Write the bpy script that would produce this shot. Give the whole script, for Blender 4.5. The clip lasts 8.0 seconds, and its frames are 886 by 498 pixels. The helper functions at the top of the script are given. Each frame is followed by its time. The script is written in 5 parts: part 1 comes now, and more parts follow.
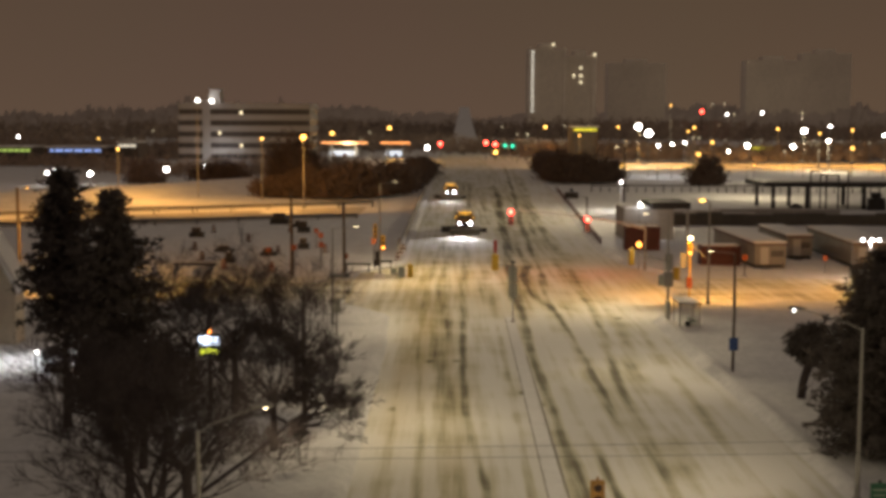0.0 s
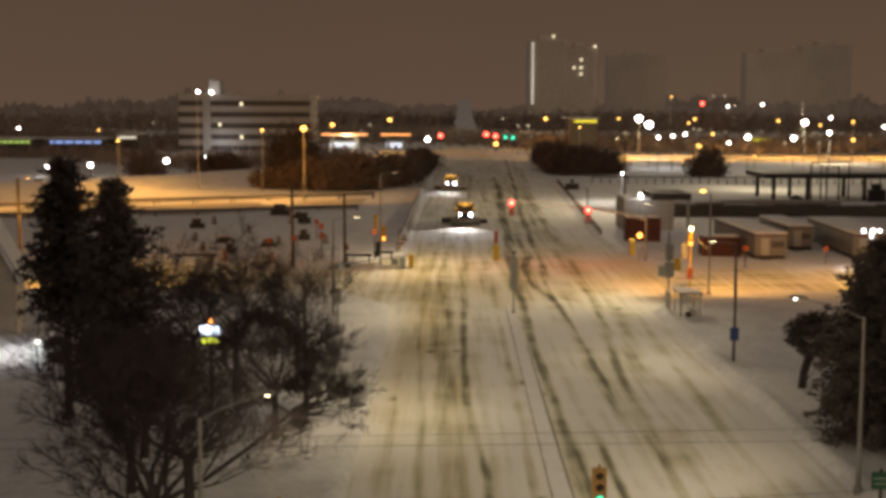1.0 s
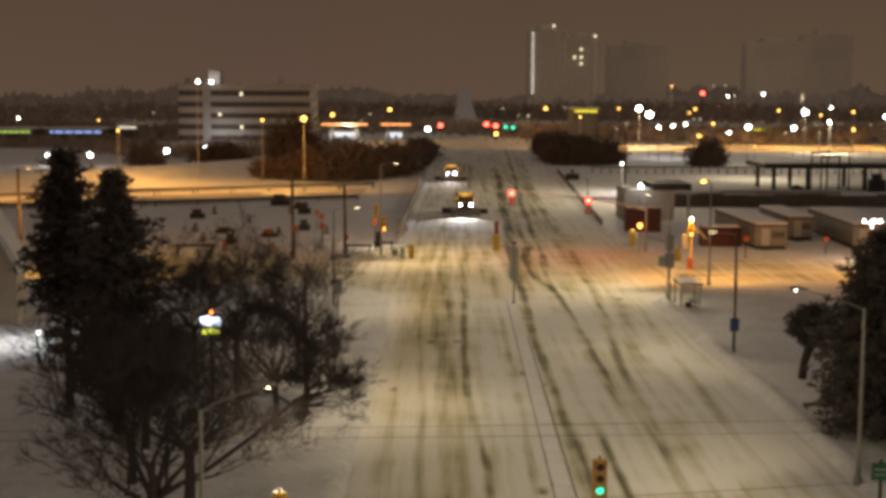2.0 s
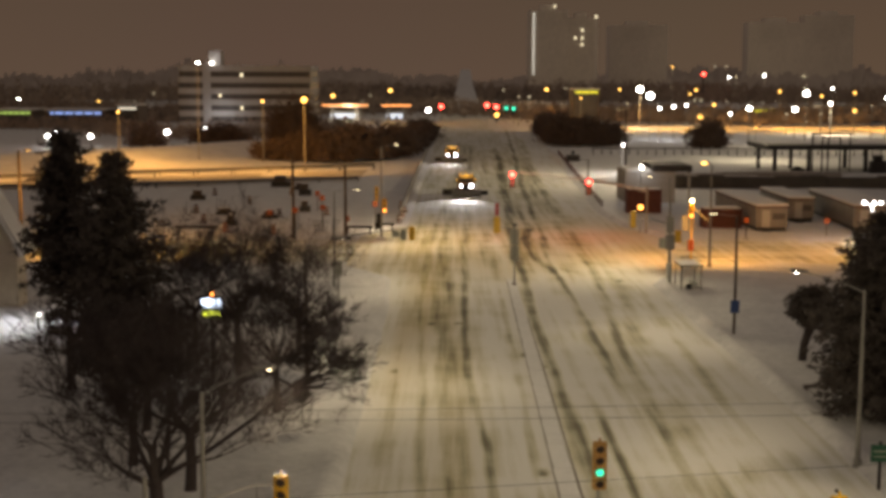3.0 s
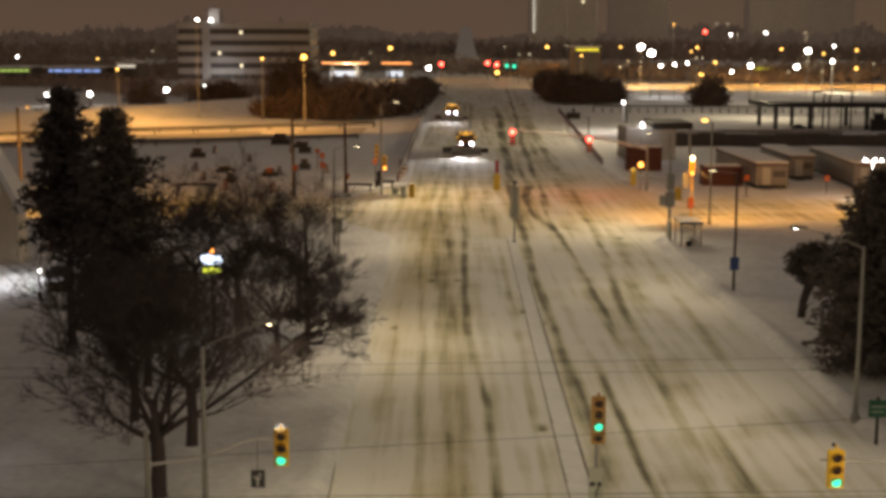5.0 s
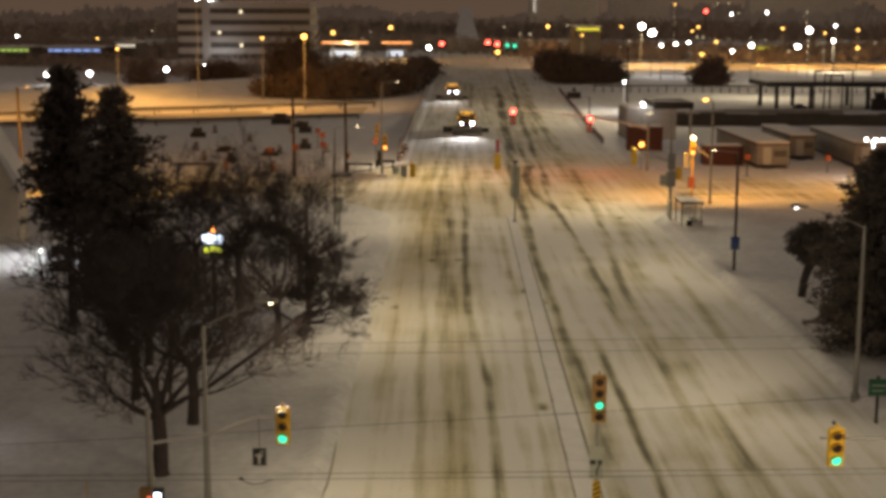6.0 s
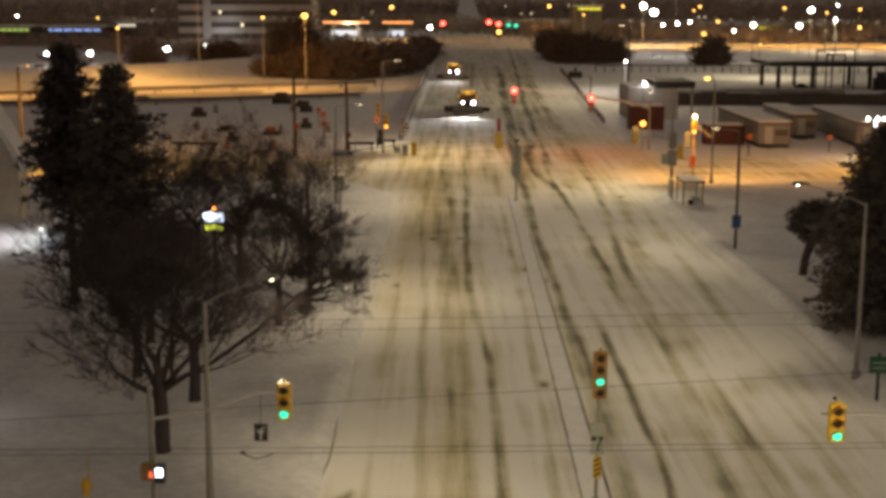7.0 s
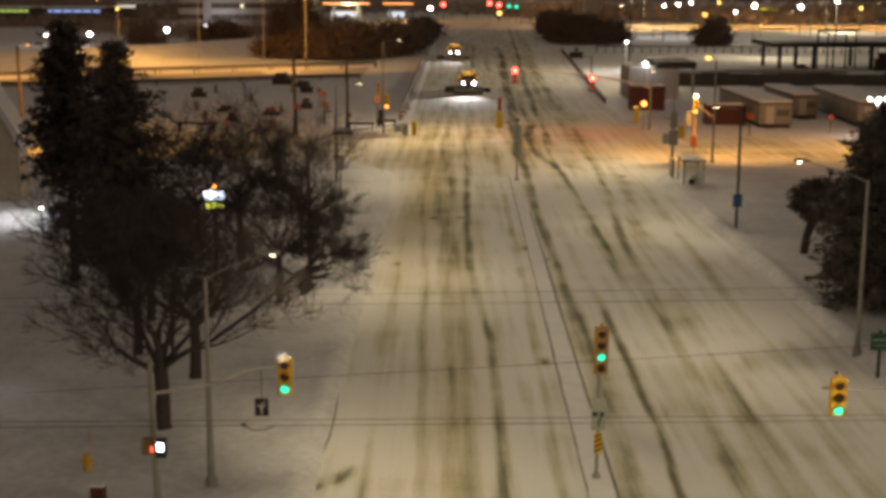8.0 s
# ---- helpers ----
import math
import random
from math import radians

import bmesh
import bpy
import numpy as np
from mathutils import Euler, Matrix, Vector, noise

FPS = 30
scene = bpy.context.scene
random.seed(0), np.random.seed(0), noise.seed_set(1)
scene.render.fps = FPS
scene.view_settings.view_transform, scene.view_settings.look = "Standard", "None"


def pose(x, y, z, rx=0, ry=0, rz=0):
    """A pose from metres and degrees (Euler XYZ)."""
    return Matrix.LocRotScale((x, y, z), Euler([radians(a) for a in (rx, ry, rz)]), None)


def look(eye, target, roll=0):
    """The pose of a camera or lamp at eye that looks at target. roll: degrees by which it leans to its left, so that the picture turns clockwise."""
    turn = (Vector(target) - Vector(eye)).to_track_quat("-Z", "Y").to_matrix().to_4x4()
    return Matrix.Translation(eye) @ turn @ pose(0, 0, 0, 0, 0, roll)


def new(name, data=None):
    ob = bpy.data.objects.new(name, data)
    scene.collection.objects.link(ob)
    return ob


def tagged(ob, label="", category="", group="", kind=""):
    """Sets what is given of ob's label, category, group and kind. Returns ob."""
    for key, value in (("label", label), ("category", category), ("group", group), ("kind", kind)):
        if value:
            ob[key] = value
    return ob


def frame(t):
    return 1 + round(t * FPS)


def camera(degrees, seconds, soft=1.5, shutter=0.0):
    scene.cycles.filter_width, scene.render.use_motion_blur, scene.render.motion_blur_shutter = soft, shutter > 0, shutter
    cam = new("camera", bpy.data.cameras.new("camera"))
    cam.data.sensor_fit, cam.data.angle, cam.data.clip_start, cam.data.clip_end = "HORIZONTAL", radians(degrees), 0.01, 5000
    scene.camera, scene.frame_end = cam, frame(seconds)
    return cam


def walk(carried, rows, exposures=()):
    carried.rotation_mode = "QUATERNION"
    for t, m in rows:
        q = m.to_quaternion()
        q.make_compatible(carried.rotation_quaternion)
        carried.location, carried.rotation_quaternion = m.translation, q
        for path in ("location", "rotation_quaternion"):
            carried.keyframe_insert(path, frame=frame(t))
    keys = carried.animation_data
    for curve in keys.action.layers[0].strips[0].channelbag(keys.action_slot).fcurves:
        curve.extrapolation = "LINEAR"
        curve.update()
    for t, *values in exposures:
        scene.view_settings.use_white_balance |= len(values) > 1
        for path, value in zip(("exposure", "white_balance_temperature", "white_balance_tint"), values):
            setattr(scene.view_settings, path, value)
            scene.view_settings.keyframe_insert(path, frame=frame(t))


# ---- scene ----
# ---------------- camera ----------------
cam = camera(36.00, 8.0, soft=3.8)
walk(cam, [
    (0.0, pose(0.000, 0.000, 17.000, 84.404, -0.195, -0.000)),
    (0.5, pose(-0.042, 0.003, 16.894, 84.244, -0.195, 0.012)),
    (1.0, pose(-0.054, 0.006, 16.857, 84.073, -0.195, 0.005)),
    (2.5, pose(-0.080, -0.006, 16.961, 83.298, -0.195, 0.015)),
    (3.0, pose(-0.073, -0.024, 16.981, 82.847, -0.195, 0.032)),
    (3.5, pose(-0.061, -0.029, 17.010, 82.395, -0.195, 0.030)),
    (4.0, pose(-0.048, -0.027, 16.999, 81.937, -0.195, 0.035)),
    (4.5, pose(-0.045, -0.052, 16.937, 81.524, -0.195, 0.042)),
    (6.0, pose(-0.071, -0.095, 16.849, 80.267, -0.195, 0.059)),
    (6.5, pose(-0.078, -0.096, 16.813, 79.874, -0.195, 0.086)),
    (7.0, pose(-0.076, -0.096, 16.712, 79.450, -0.195, 0.103)),
    (7.5, pose(-0.081, -0.082, 16.562, 79.083, -0.195, 0.112)),
    (8.0, pose(-0.093, -0.050, 16.476, 78.705, -0.195, 0.119)),
], exposures=((0.0, 0.16), (8.0, 0.05)))

# ---------------- night sky and town glow ----------------
world = bpy.data.worlds.new("night_sky")
scene.world = world
world.use_nodes = True
wn, wl = world.node_tree.nodes, world.node_tree.links
wn.clear()
w_out = wn.new("ShaderNodeOutputWorld")
w_bg = wn.new("ShaderNodeBackground")
w_geo = wn.new("ShaderNodeTexCoord")
w_sep = wn.new("ShaderNodeSeparateXYZ")
w_ramp = wn.new("ShaderNodeValToRGB")
w_noise = wn.new("ShaderNodeTexNoise")
w_noise.inputs["Scale"].default_value = 2.2
w_noise.inputs["Detail"].default_value = 4
w_mix = wn.new("ShaderNodeMix")
w_mix.data_type, w_mix.blend_type = "RGBA", "MULTIPLY"
w_mix.inputs["Factor"].default_value = 0.22
wl.new(w_geo.outputs["Generated"], w_sep.inputs[0])
wl.new(w_geo.outputs["Generated"], w_noise.inputs["Vector"])
wl.new(w_sep.outputs["Z"], w_ramp.inputs["Fac"])
w_ramp.color_ramp.elements[0].position = 0.0
w_ramp.color_ramp.elements[0].color = (0.084, 0.0525, 0.034, 1)
w_ramp.color_ramp.elements[1].position = 0.16
w_ramp.color_ramp.elements[1].color = (0.062, 0.0395, 0.0265, 1)
for at_z, tone in ((0.45, (0.088, 0.069, 0.056, 1)), (1.0, (0.120, 0.098, 0.086, 1))):
    e = w_ramp.color_ramp.elements.new(at_z)
    e.color = tone
wl.new(w_ramp.outputs["Color"], w_mix.inputs[6])
wl.new(w_noise.outputs["Color"], w_mix.inputs[7])
wl.new(w_mix.outputs[2], w_bg.inputs["Color"])
w_bg.inputs["Strength"].default_value = 1.35
wl.new(w_bg.outputs[0], w_out.inputs[0])


def lamp_light(x, y, z, watts, colour, size=0.25, spread=None, aim=None):
    """The light of a lamp. spread: degrees of its cone, which points down or at the plan point aim."""
    data = bpy.data.lights.new("lamp_light", "SPOT" if spread else "POINT")
    data.energy, data.color, data.shadow_soft_size = watts, colour, size
    if spread:
        data.spot_size, data.spot_blend = radians(spread), 1.0
    ob = new("lamp_light", data)
    ob.matrix_world = look((x, y, z), (aim[0], aim[1], 0)) if aim else pose(x, y, z)
    return ob


WARM, SODIUM, LED = (1.0, 0.82, 0.525), (1.0, 0.455, 0.085), (0.95, 0.95, 1.0)
# lamp light over the lanes, up and down the street: x, y, z, watts, aim across, reach along
# unseen lamps added at y 10 and 24; invented heads at 89, 109, 120, 230
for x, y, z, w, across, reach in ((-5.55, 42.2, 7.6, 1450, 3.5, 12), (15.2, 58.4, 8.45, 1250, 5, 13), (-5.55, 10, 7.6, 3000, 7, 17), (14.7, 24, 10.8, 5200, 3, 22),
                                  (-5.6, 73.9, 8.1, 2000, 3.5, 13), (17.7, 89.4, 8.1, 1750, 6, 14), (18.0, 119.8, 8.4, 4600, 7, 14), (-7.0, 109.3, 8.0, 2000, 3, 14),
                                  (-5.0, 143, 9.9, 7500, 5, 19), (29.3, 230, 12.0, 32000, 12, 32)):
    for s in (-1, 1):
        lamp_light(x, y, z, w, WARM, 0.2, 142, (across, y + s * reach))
# orange light: partly built lamps, the rest added unseen along highways and side street
for x, y, z, w, aim in ((23.2, 123.0, 9.0, 6000, (26, 134)), (23.0, 124.6, 5.9, 200, (24, 128)), (47, 131, 9, 6500, (40, 134)), (-37.5, 128.0, 9.2, 12000, (-31, 142)),
                        (-25.5, 235.5, 12.3, 11000, (-27, 250)), (-44, 226, 17, 21000, (-46, 252)), (-72, 212, 17, 21000, (-72, 246)), (-104, 194, 17, 21000, (-104, 226)),
                        (-58, 256, 14, 15000, (-54, 272)), (55, 450, 15, 50000, (55, 454)), (85, 450, 15, 50000, (85, 454)), (115, 450, 15, 50000, (115, 454)), (145, 450, 15, 50000, (145, 454)),
                        (43, 570, 11.5, 20000, (36, 540)), (-20.5, 521, 11.8, 16000, (0, 505))):
    lamp_light(x, y, z, w, SODIUM, 0.25, 165, aim)
# fill light added to brighten the far town and towers, partly beside its lamps
for x, y, z, w in ((228, 1060, 24, 95000), (360, 1540, 30, 34000), (111, 640, 26, 50000), (-120, 700, 20, 60000), (66, 455, 13, 12000), (92, 341, 13, 6000), (119, 416, 9.5, 12000), (150, 600, 18, 30000), (40, 600, 14, 7000)):
    lamp_light(x, y, z, w, WARM, 1.0)

# the signals' own colour on the snow
lamp_light(7.5, 146.2, 5.7, 260, (1.0, 0.10, 0.05), 0.15)
lamp_light(15.95, 146.2, 4.9, 260, (1.0, 0.10, 0.05), 0.15)

# ---------------- materials ----------------


def mat(name, colour, rough=0.6, metal=0.0, vary=0.25, scale=3.0, bump=0.0, fine=40.0):
    """A surface with variation at two scales and fine relief."""
    m = bpy.data.materials.new(name)
    m.use_nodes = True
    n, l = m.node_tree.nodes, m.node_tree.links
    b = n["Principled BSDF"]
    b.inputs["Roughness"].default_value, b.inputs["Metallic"].default_value = rough, metal
    co = n.new("ShaderNodeTexCoord")
    a, c = n.new("ShaderNodeTexNoise"), n.new("ShaderNodeTexNoise")
    a.inputs["Scale"].default_value, a.inputs["Detail"].default_value = scale, 5
    c.inputs["Scale"].default_value, c.inputs["Detail"].default_value = fine, 3
    l.new(co.outputs["Object"], a.inputs["Vector"])
    l.new(co.outputs["Object"], c.inputs["Vector"])
    add = n.new("ShaderNodeMath")
    add.operation = "ADD"
    l.new(a.outputs["Fac"], add.inputs[0])
    l.new(c.outputs["Fac"], add.inputs[1])
    ramp = n.new("ShaderNodeMapRange")
    ramp.inputs["From Min"].default_value, ramp.inputs["From Max"].default_value = 0.6, 1.4
    ramp.inputs["To Min"].default_value, ramp.inputs["To Max"].default_value = 1 - vary, 1 + vary * 0.6
    l.new(add.outputs[0], ramp.inputs["Value"])
    mul = n.new("ShaderNodeVectorMath")
    mul.operation = "SCALE"
    mul.inputs[0].default_value = colour
    l.new(ramp.outputs["Result"], mul.inputs["Scale"])
    l.new(mul.outputs[0], b.inputs["Base Color"])
    if bump:
        bp = n.new("ShaderNodeBump")
        bp.inputs["Strength"].default_value, bp.inputs["Distance"].default_value = bump, 0.05
        l.new(add.outputs[0], bp.inputs["Height"])
        l.new(bp.outputs[0], b.inputs["Normal"])
    return m


def glow(name, colour, strength):
    m = bpy.data.materials.new(name)
    m.use_nodes = True
    b = m.node_tree.nodes["Principled BSDF"]
    b.inputs["Base Color"].default_value = (*[0.5 * k for k in colour], 1)
    b.inputs["Emission Color"].default_value = (*colour, 1)
    b.inputs["Emission Strength"].default_value = strength
    return m


def road_snow(name):
    """Driven snow: pale where untouched, grey-brown slush where wheels and blades have been."""
    m = bpy.data.materials.new(name)
    m.use_nodes = True
    n, l = m.node_tree.nodes, m.node_tree.links
    b = n["Principled BSDF"]
    co = n.new("ShaderNodeTexCoord")
    at = n.new("ShaderNodeAttribute")
    at.attribute_name = "slush"
    stretch = n.new("ShaderNodeMapping")
    stretch.inputs["Scale"].default_value = (1.0, 0.035, 1.0)
    l.new(co.outputs["Object"], stretch.inputs["Vector"])
    streak = n.new("ShaderNodeTexNoise")
    streak.inputs["Scale"].default_value, streak.inputs["Detail"].default_value, streak.inputs["Roughness"].default_value = 1.5, 6, 0.55
    l.new(stretch.outputs[0], streak.inputs["Vector"])
    patch = n.new("ShaderNodeTexNoise")
    patch.inputs["Scale"].default_value, patch.inputs["Detail"].default_value = 0.22, 6
    l.new(co.outputs["Object"], patch.inputs["Vector"])
    fine = n.new("ShaderNodeTexNoise")
    fine.inputs["Scale"].default_value, fine.inputs["Detail"].default_value = 7, 5
    l.new(co.outputs["Object"], fine.inputs["Vector"])

    def ma(op, *args):
        k = n.new("ShaderNodeMath")
        k.operation = op
        for i, v in enumerate(args):
            if isinstance(v, (int, float)):
                k.inputs[i].default_value = v
            else:
                l.new(v, k.inputs[i])
        return k.outputs[0]
    s1 = ma("MULTIPLY", ma("SUBTRACT", streak.outputs["Fac"], 0.5), 1.15)
    s2 = ma("MULTIPLY", ma("SUBTRACT", patch.outputs["Fac"], 0.5), 0.7)
    s3 = ma("MULTIPLY", ma("SUBTRACT", fine.outputs["Fac"], 0.5), 0.35)
    worn = ma("MULTIPLY", at.outputs["Fac"], ma("ADD", 0.3, ma("MULTIPLY", ma("ADD", streak.outputs["Fac"], patch.outputs["Fac"]), 0.72)))
    t = ma("ADD", ma("ADD", ma("ADD", s1, s2), s3), worn)
    ramp = n.new("ShaderNodeValToRGB")
    l.new(t, ramp.inputs["Fac"])
    r = ramp.color_ramp
    r.elements[0].position, r.elements[0].color = 0.0, (0.77, 0.755, 0.705, 1)
    r.elements[1].position, r.elements[1].color = 1.0, (0.085, 0.075, 0.055, 1)
    k = r.elements.new(0.32)
    k.color = (0.56, 0.535, 0.395, 1)
    k = r.elements.new(0.62)
    k.color = (0.235, 0.215, 0.15, 1)
    grit = n.new("ShaderNodeAttribute")
    grit.attribute_name = "sand"
    tint = n.new("ShaderNodeMix")
    tint.data_type, tint.blend_type = "RGBA", "MULTIPLY"
    tint.inputs[7].default_value = (0.78, 0.67, 0.44, 1)
    l.new(ma("MULTIPLY", grit.outputs["Fac"], ma("ADD", ma("MULTIPLY", streak.outputs["Fac"], 0.9), 0.5)), tint.inputs["Factor"])
    l.new(ramp.outputs[0], tint.inputs[6])
    l.new(tint.outputs[2], b.inputs["Base Color"])
    b.inputs["Specular IOR Level"].default_value = 0.2
    rough = ma("SUBTRACT", 0.9, ma("MULTIPLY", t, 0.2))
    l.new(rough, b.inputs["Roughness"])
    bp = n.new("ShaderNodeBump")
    bp.inputs["Strength"].default_value, bp.inputs["Distance"].default_value = 0.35, 0.12
    l.new(ma("ADD", t, ma("MULTIPLY", fine.outputs["Fac"], 0.4)), bp.inputs["Height"])
    l.new(bp.outputs[0], b.inputs["Normal"])
    return m


SNOW = mat("snow", (0.70, 0.69, 0.67), 0.85, 0, 0.26, 0.35, 0.6, 2.6)
SNOW_CAP = mat("snow_cap", (0.76, 0.75, 0.73), 0.85, 0, 0.12, 1.2, 0.4, 9)
ROADSNOW = road_snow("road_snow")
GALV = mat("galvanised_steel", (0.28, 0.27, 0.25), 0.55, 0.25, 0.3, 2, 0.1)
# paler copy of GALV; on the near mast arm it stands for lamplight
PALESTEEL = mat("pale_galvanised_steel", (0.5, 0.48, 0.45), 0.55, 0.1, 0.2, 2, 0.1)
DARKPOLE = mat("dark_weathered_wood", (0.085, 0.065, 0.05), 0.85, 0, 0.4, 3, 0.5, 30)
YELLOW = mat("signal_yellow", (0.74, 0.45, 0.03), 0.45, 0, 0.25, 4, 0.05)
# darker copy of the signal yellow, with a backlit face's shade in the colour
SHADEYELLOW = mat("shaded_signal_yellow", (0.40, 0.22, 0.06), 0.55, 0, 0.3, 4, 0.05)
DULLYELLOW = mat("dull_brown_yellow_casing", (0.26, 0.15, 0.05), 0.6, 0, 0.3, 4, 0.05)
BLACK = mat("black_plastic", (0.018, 0.017, 0.016), 0.45, 0, 0.3, 6)
BARK = mat("bark", (0.066, 0.050, 0.048), 0.95, 0, 0.45, 4, 0.8, 25)
NEEDLE = mat("needles", (0.098, 0.080, 0.070), 0.9, 0, 0.5, 1.5, 0.3, 9)
TWIG = mat("brush_twigs", (0.105, 0.072, 0.058), 0.95, 0, 0.5, 0.6, 0.3, 6)
CONCRETE = mat("concrete", (0.36, 0.34, 0.31), 0.85, 0, 0.3, 0.6, 0.3, 9)
PALECONC = mat("pale_concrete_band", (0.40, 0.385, 0.36), 0.85, 0, 0.12, 0.2, 0.2, 4)
DARKGLASS = mat("dark_window_band", (0.080, 0.073, 0.068), 0.55, 0, 0.4, 0.4)
RUST = mat("dark_red_steel", (0.085, 0.022, 0.016), 0.7, 0, 0.35, 1.2, 0.3, 14)
TRAILER = mat("weathered_white_steel", (0.22, 0.205, 0.19), 0.65, 0.1, 0.3, 0.8, 0.25, 9)
ORANGE = mat("orange_plastic", (0.34, 0.085, 0.025), 0.55, 0, 0.25, 4)
# twigs for the far trees, with distance haze mixed into the base colour
TOWN_TWIG = mat("haze_toned_twigs", (0.36, 0.29, 0.24), 1.0, 0, 0.35, 0.02, 0, 0.2)
BLUE = mat("blue_sign", (0.03, 0.07, 0.22), 0.5, 0, 0.2, 4)
GREEN = mat("green_sign", (0.015, 0.09, 0.05), 0.45, 0, 0.2, 4)
WHITEP = mat("white_sign_paint", (0.68, 0.67, 0.64), 0.5, 0, 0.15, 4)
SIGNBACK = mat("aluminium_sign_back", (0.38, 0.39, 0.33), 0.6, 0.0, 0.2, 4)
SIDING = mat("cream_siding", (0.55, 0.48, 0.36), 0.75, 0, 0.2, 1.5, 0.2)
DARKSTEEL = mat("dark_steel", (0.04, 0.036, 0.033), 0.6, 0.3, 0.35, 1.5, 0.1)
RUBBER = mat("tyre_rubber", (0.02, 0.02, 0.02), 0.85, 0, 0.3, 8)
TRUCKRED = mat("plow_truck_paint", (0.42, 0.22, 0.06), 0.4, 0.1, 0.25, 3)
# concrete lightened beyond its own tone: haze put into the towers' colour
TOWERWALL = mat("haze_paled_tower_concrete", (0.74, 0.67, 0.60), 0.9, 0, 0.2, 0.02, 0, 0.3)
GLASS = mat("shelter_glass", (0.9, 0.91, 0.89), 0.0, 0, 0.1, 3)
_g = GLASS.node_tree.nodes["Principled BSDF"]
_g.inputs["Transmission Weight"].default_value, _g.inputs["IOR"].default_value = 1.0, 1.1
L_WHITE = glow("lamp_white", (1.0, 0.97, 0.90), 22)
L_WARM = glow("lamp_warm", (1.0, 0.80, 0.45), 16)
L_SODIUM = glow("lamp_sodium", (1.0, 0.52, 0.10), 5)
L_RED = glow("signal_red", (1.0, 0.055, 0.035), 16)
L_GREEN = glow("signal_green", (0.05, 0.9, 0.52), 1.3)
L_AMBER = glow("signal_amber", (1.0, 0.36, 0.06), 6)
L_STRIP = glow("canopy_strip", (1.0, 0.34, 0.08), 3.0)
L_WIN = glow("lit_window", (1.0, 0.85, 0.55), 1.2)
DARKLENS = mat("unlit_lens", (0.03, 0.012, 0.008), 0.3, 0, 0.2, 8)

# ---------------- mesh helpers ----------------


def part(name, bm, material, parent=None, label=""):
    """Links a bmesh as one mesh object under a thing or a part."""
    me = bpy.data.meshes.new(name)
    bm.normal_update()
    bm.to_mesh(me)
    bm.free()
    me.materials.append(material)
    ob = new(name, me)
    if parent:
        ob.parent = parent
    return tagged(ob, label) if label else ob


def thing(name, x, y, z, label, category, group="", kind="", rz=0):
    ob = new(name)
    ob.empty_display_size = 0.3
    ob.matrix_basis = pose(x, y, z, 0, 0, rz)
    return tagged(ob, label, category, group, kind)


def add_box(bm, x0, y0, z0, x1, y1, z1, bevel=0.0):
    r = bmesh.ops.create_cube(bm, size=1)
    vs = r["verts"]
    for v in vs:
        v.co = Vector((x0 if v.co.x < 0 else x1, y0 if v.co.y < 0 else y1, z0 if v.co.z < 0 else z1))
    if bevel:
        es = {ed for v in vs for ed in v.link_edges}
        bmesh.ops.bevel(bm, geom=list(es), offset=bevel, segments=1, affect="EDGES", profile=0.5)
    return bm


def box(x0, y0, z0, x1, y1, z1, bevel=0.0):
    return add_box(bmesh.new(), x0, y0, z0, x1, y1, z1, bevel)


def add_tube(bm, pts, radii, sides=8, caps=True):
    """A tapered tube along points."""
    pts = [Vector(p) for p in pts]
    rings = []
    for i, p in enumerate(pts):
        d = (pts[min(i + 1, len(pts) - 1)] - pts[max(i - 1, 0)]).normalized()
        side = d.cross(Vector((0, 0, 1)) if abs(d.z) < 0.9 else Vector((1, 0, 0))).normalized()
        up = side.cross(d)
        r = radii[i] if isinstance(radii, (list, tuple)) else radii
        rings.append([bm.verts.new(p + (side * math.cos(a) + up * math.sin(a)) * r) for a in (2 * math.pi * k / sides for k in range(sides))])
    for a, b in zip(rings, rings[1:]):
        for k in range(sides):
            bm.faces.new((a[k], a[(k + 1) % sides], b[(k + 1) % sides], b[k]))
    if caps and sides > 2:
        bm.faces.new(rings[0][::-1])
        bm.faces.new(rings[-1])
    return bm


def tube(pts, radii, sides=8):
    return add_tube(bmesh.new(), pts, radii, sides)


def ball(x, y, z, r, sx=1, sy=1, sz=1, sub=2):
    bm = bmesh.new()
    bmesh.ops.create_icosphere(bm, subdivisions=sub, radius=r)
    for v in bm.verts:
        v.co = Vector((x + v.co.x * sx, y + v.co.y * sy, z + v.co.z * sz))
    return bm


def disc(x, y, z, r, depth, sides=16):
    """A short drum whose axis points at the viewer's end of the street."""
    return tube([(x, y, z), (x, y - depth, z)], r, sides)


def arrays(name, verts, faces, material, parent=None, label="", smooth=False):
    me = bpy.data.meshes.new(name)
    me.from_pydata(verts, [], faces)
    if smooth:
        me.polygons.foreach_set("use_smooth", [True] * len(me.polygons))
    me.materials.append(material)
    ob = new(name, me)
    if parent:
        ob.parent = parent
    return tagged(ob, label) if label else ob


# ---------------- the ground, one sheet to the horizon, and the roads on it ----------------
def step(a, b, v):
    t = np.clip((v - a) / (b - a), 0, 1)
    return t * t * (3 - 2 * t)


def road_left(y):
    return np.interp(y, (0, 100, 115, 122, 146, 156, 330, 700), (-4.5, -4.2, -4.6, -9.0, -9.0, -4.2, -2.6, -2.0))


def road_right(y):
    return np.interp(y, (0, 60, 112, 122, 144, 158, 175, 360, 480, 700), (18.2, 18.2, 17.4, 22.0, 24.0, 20.4, 19.6, 26.0, 29.5, 34))


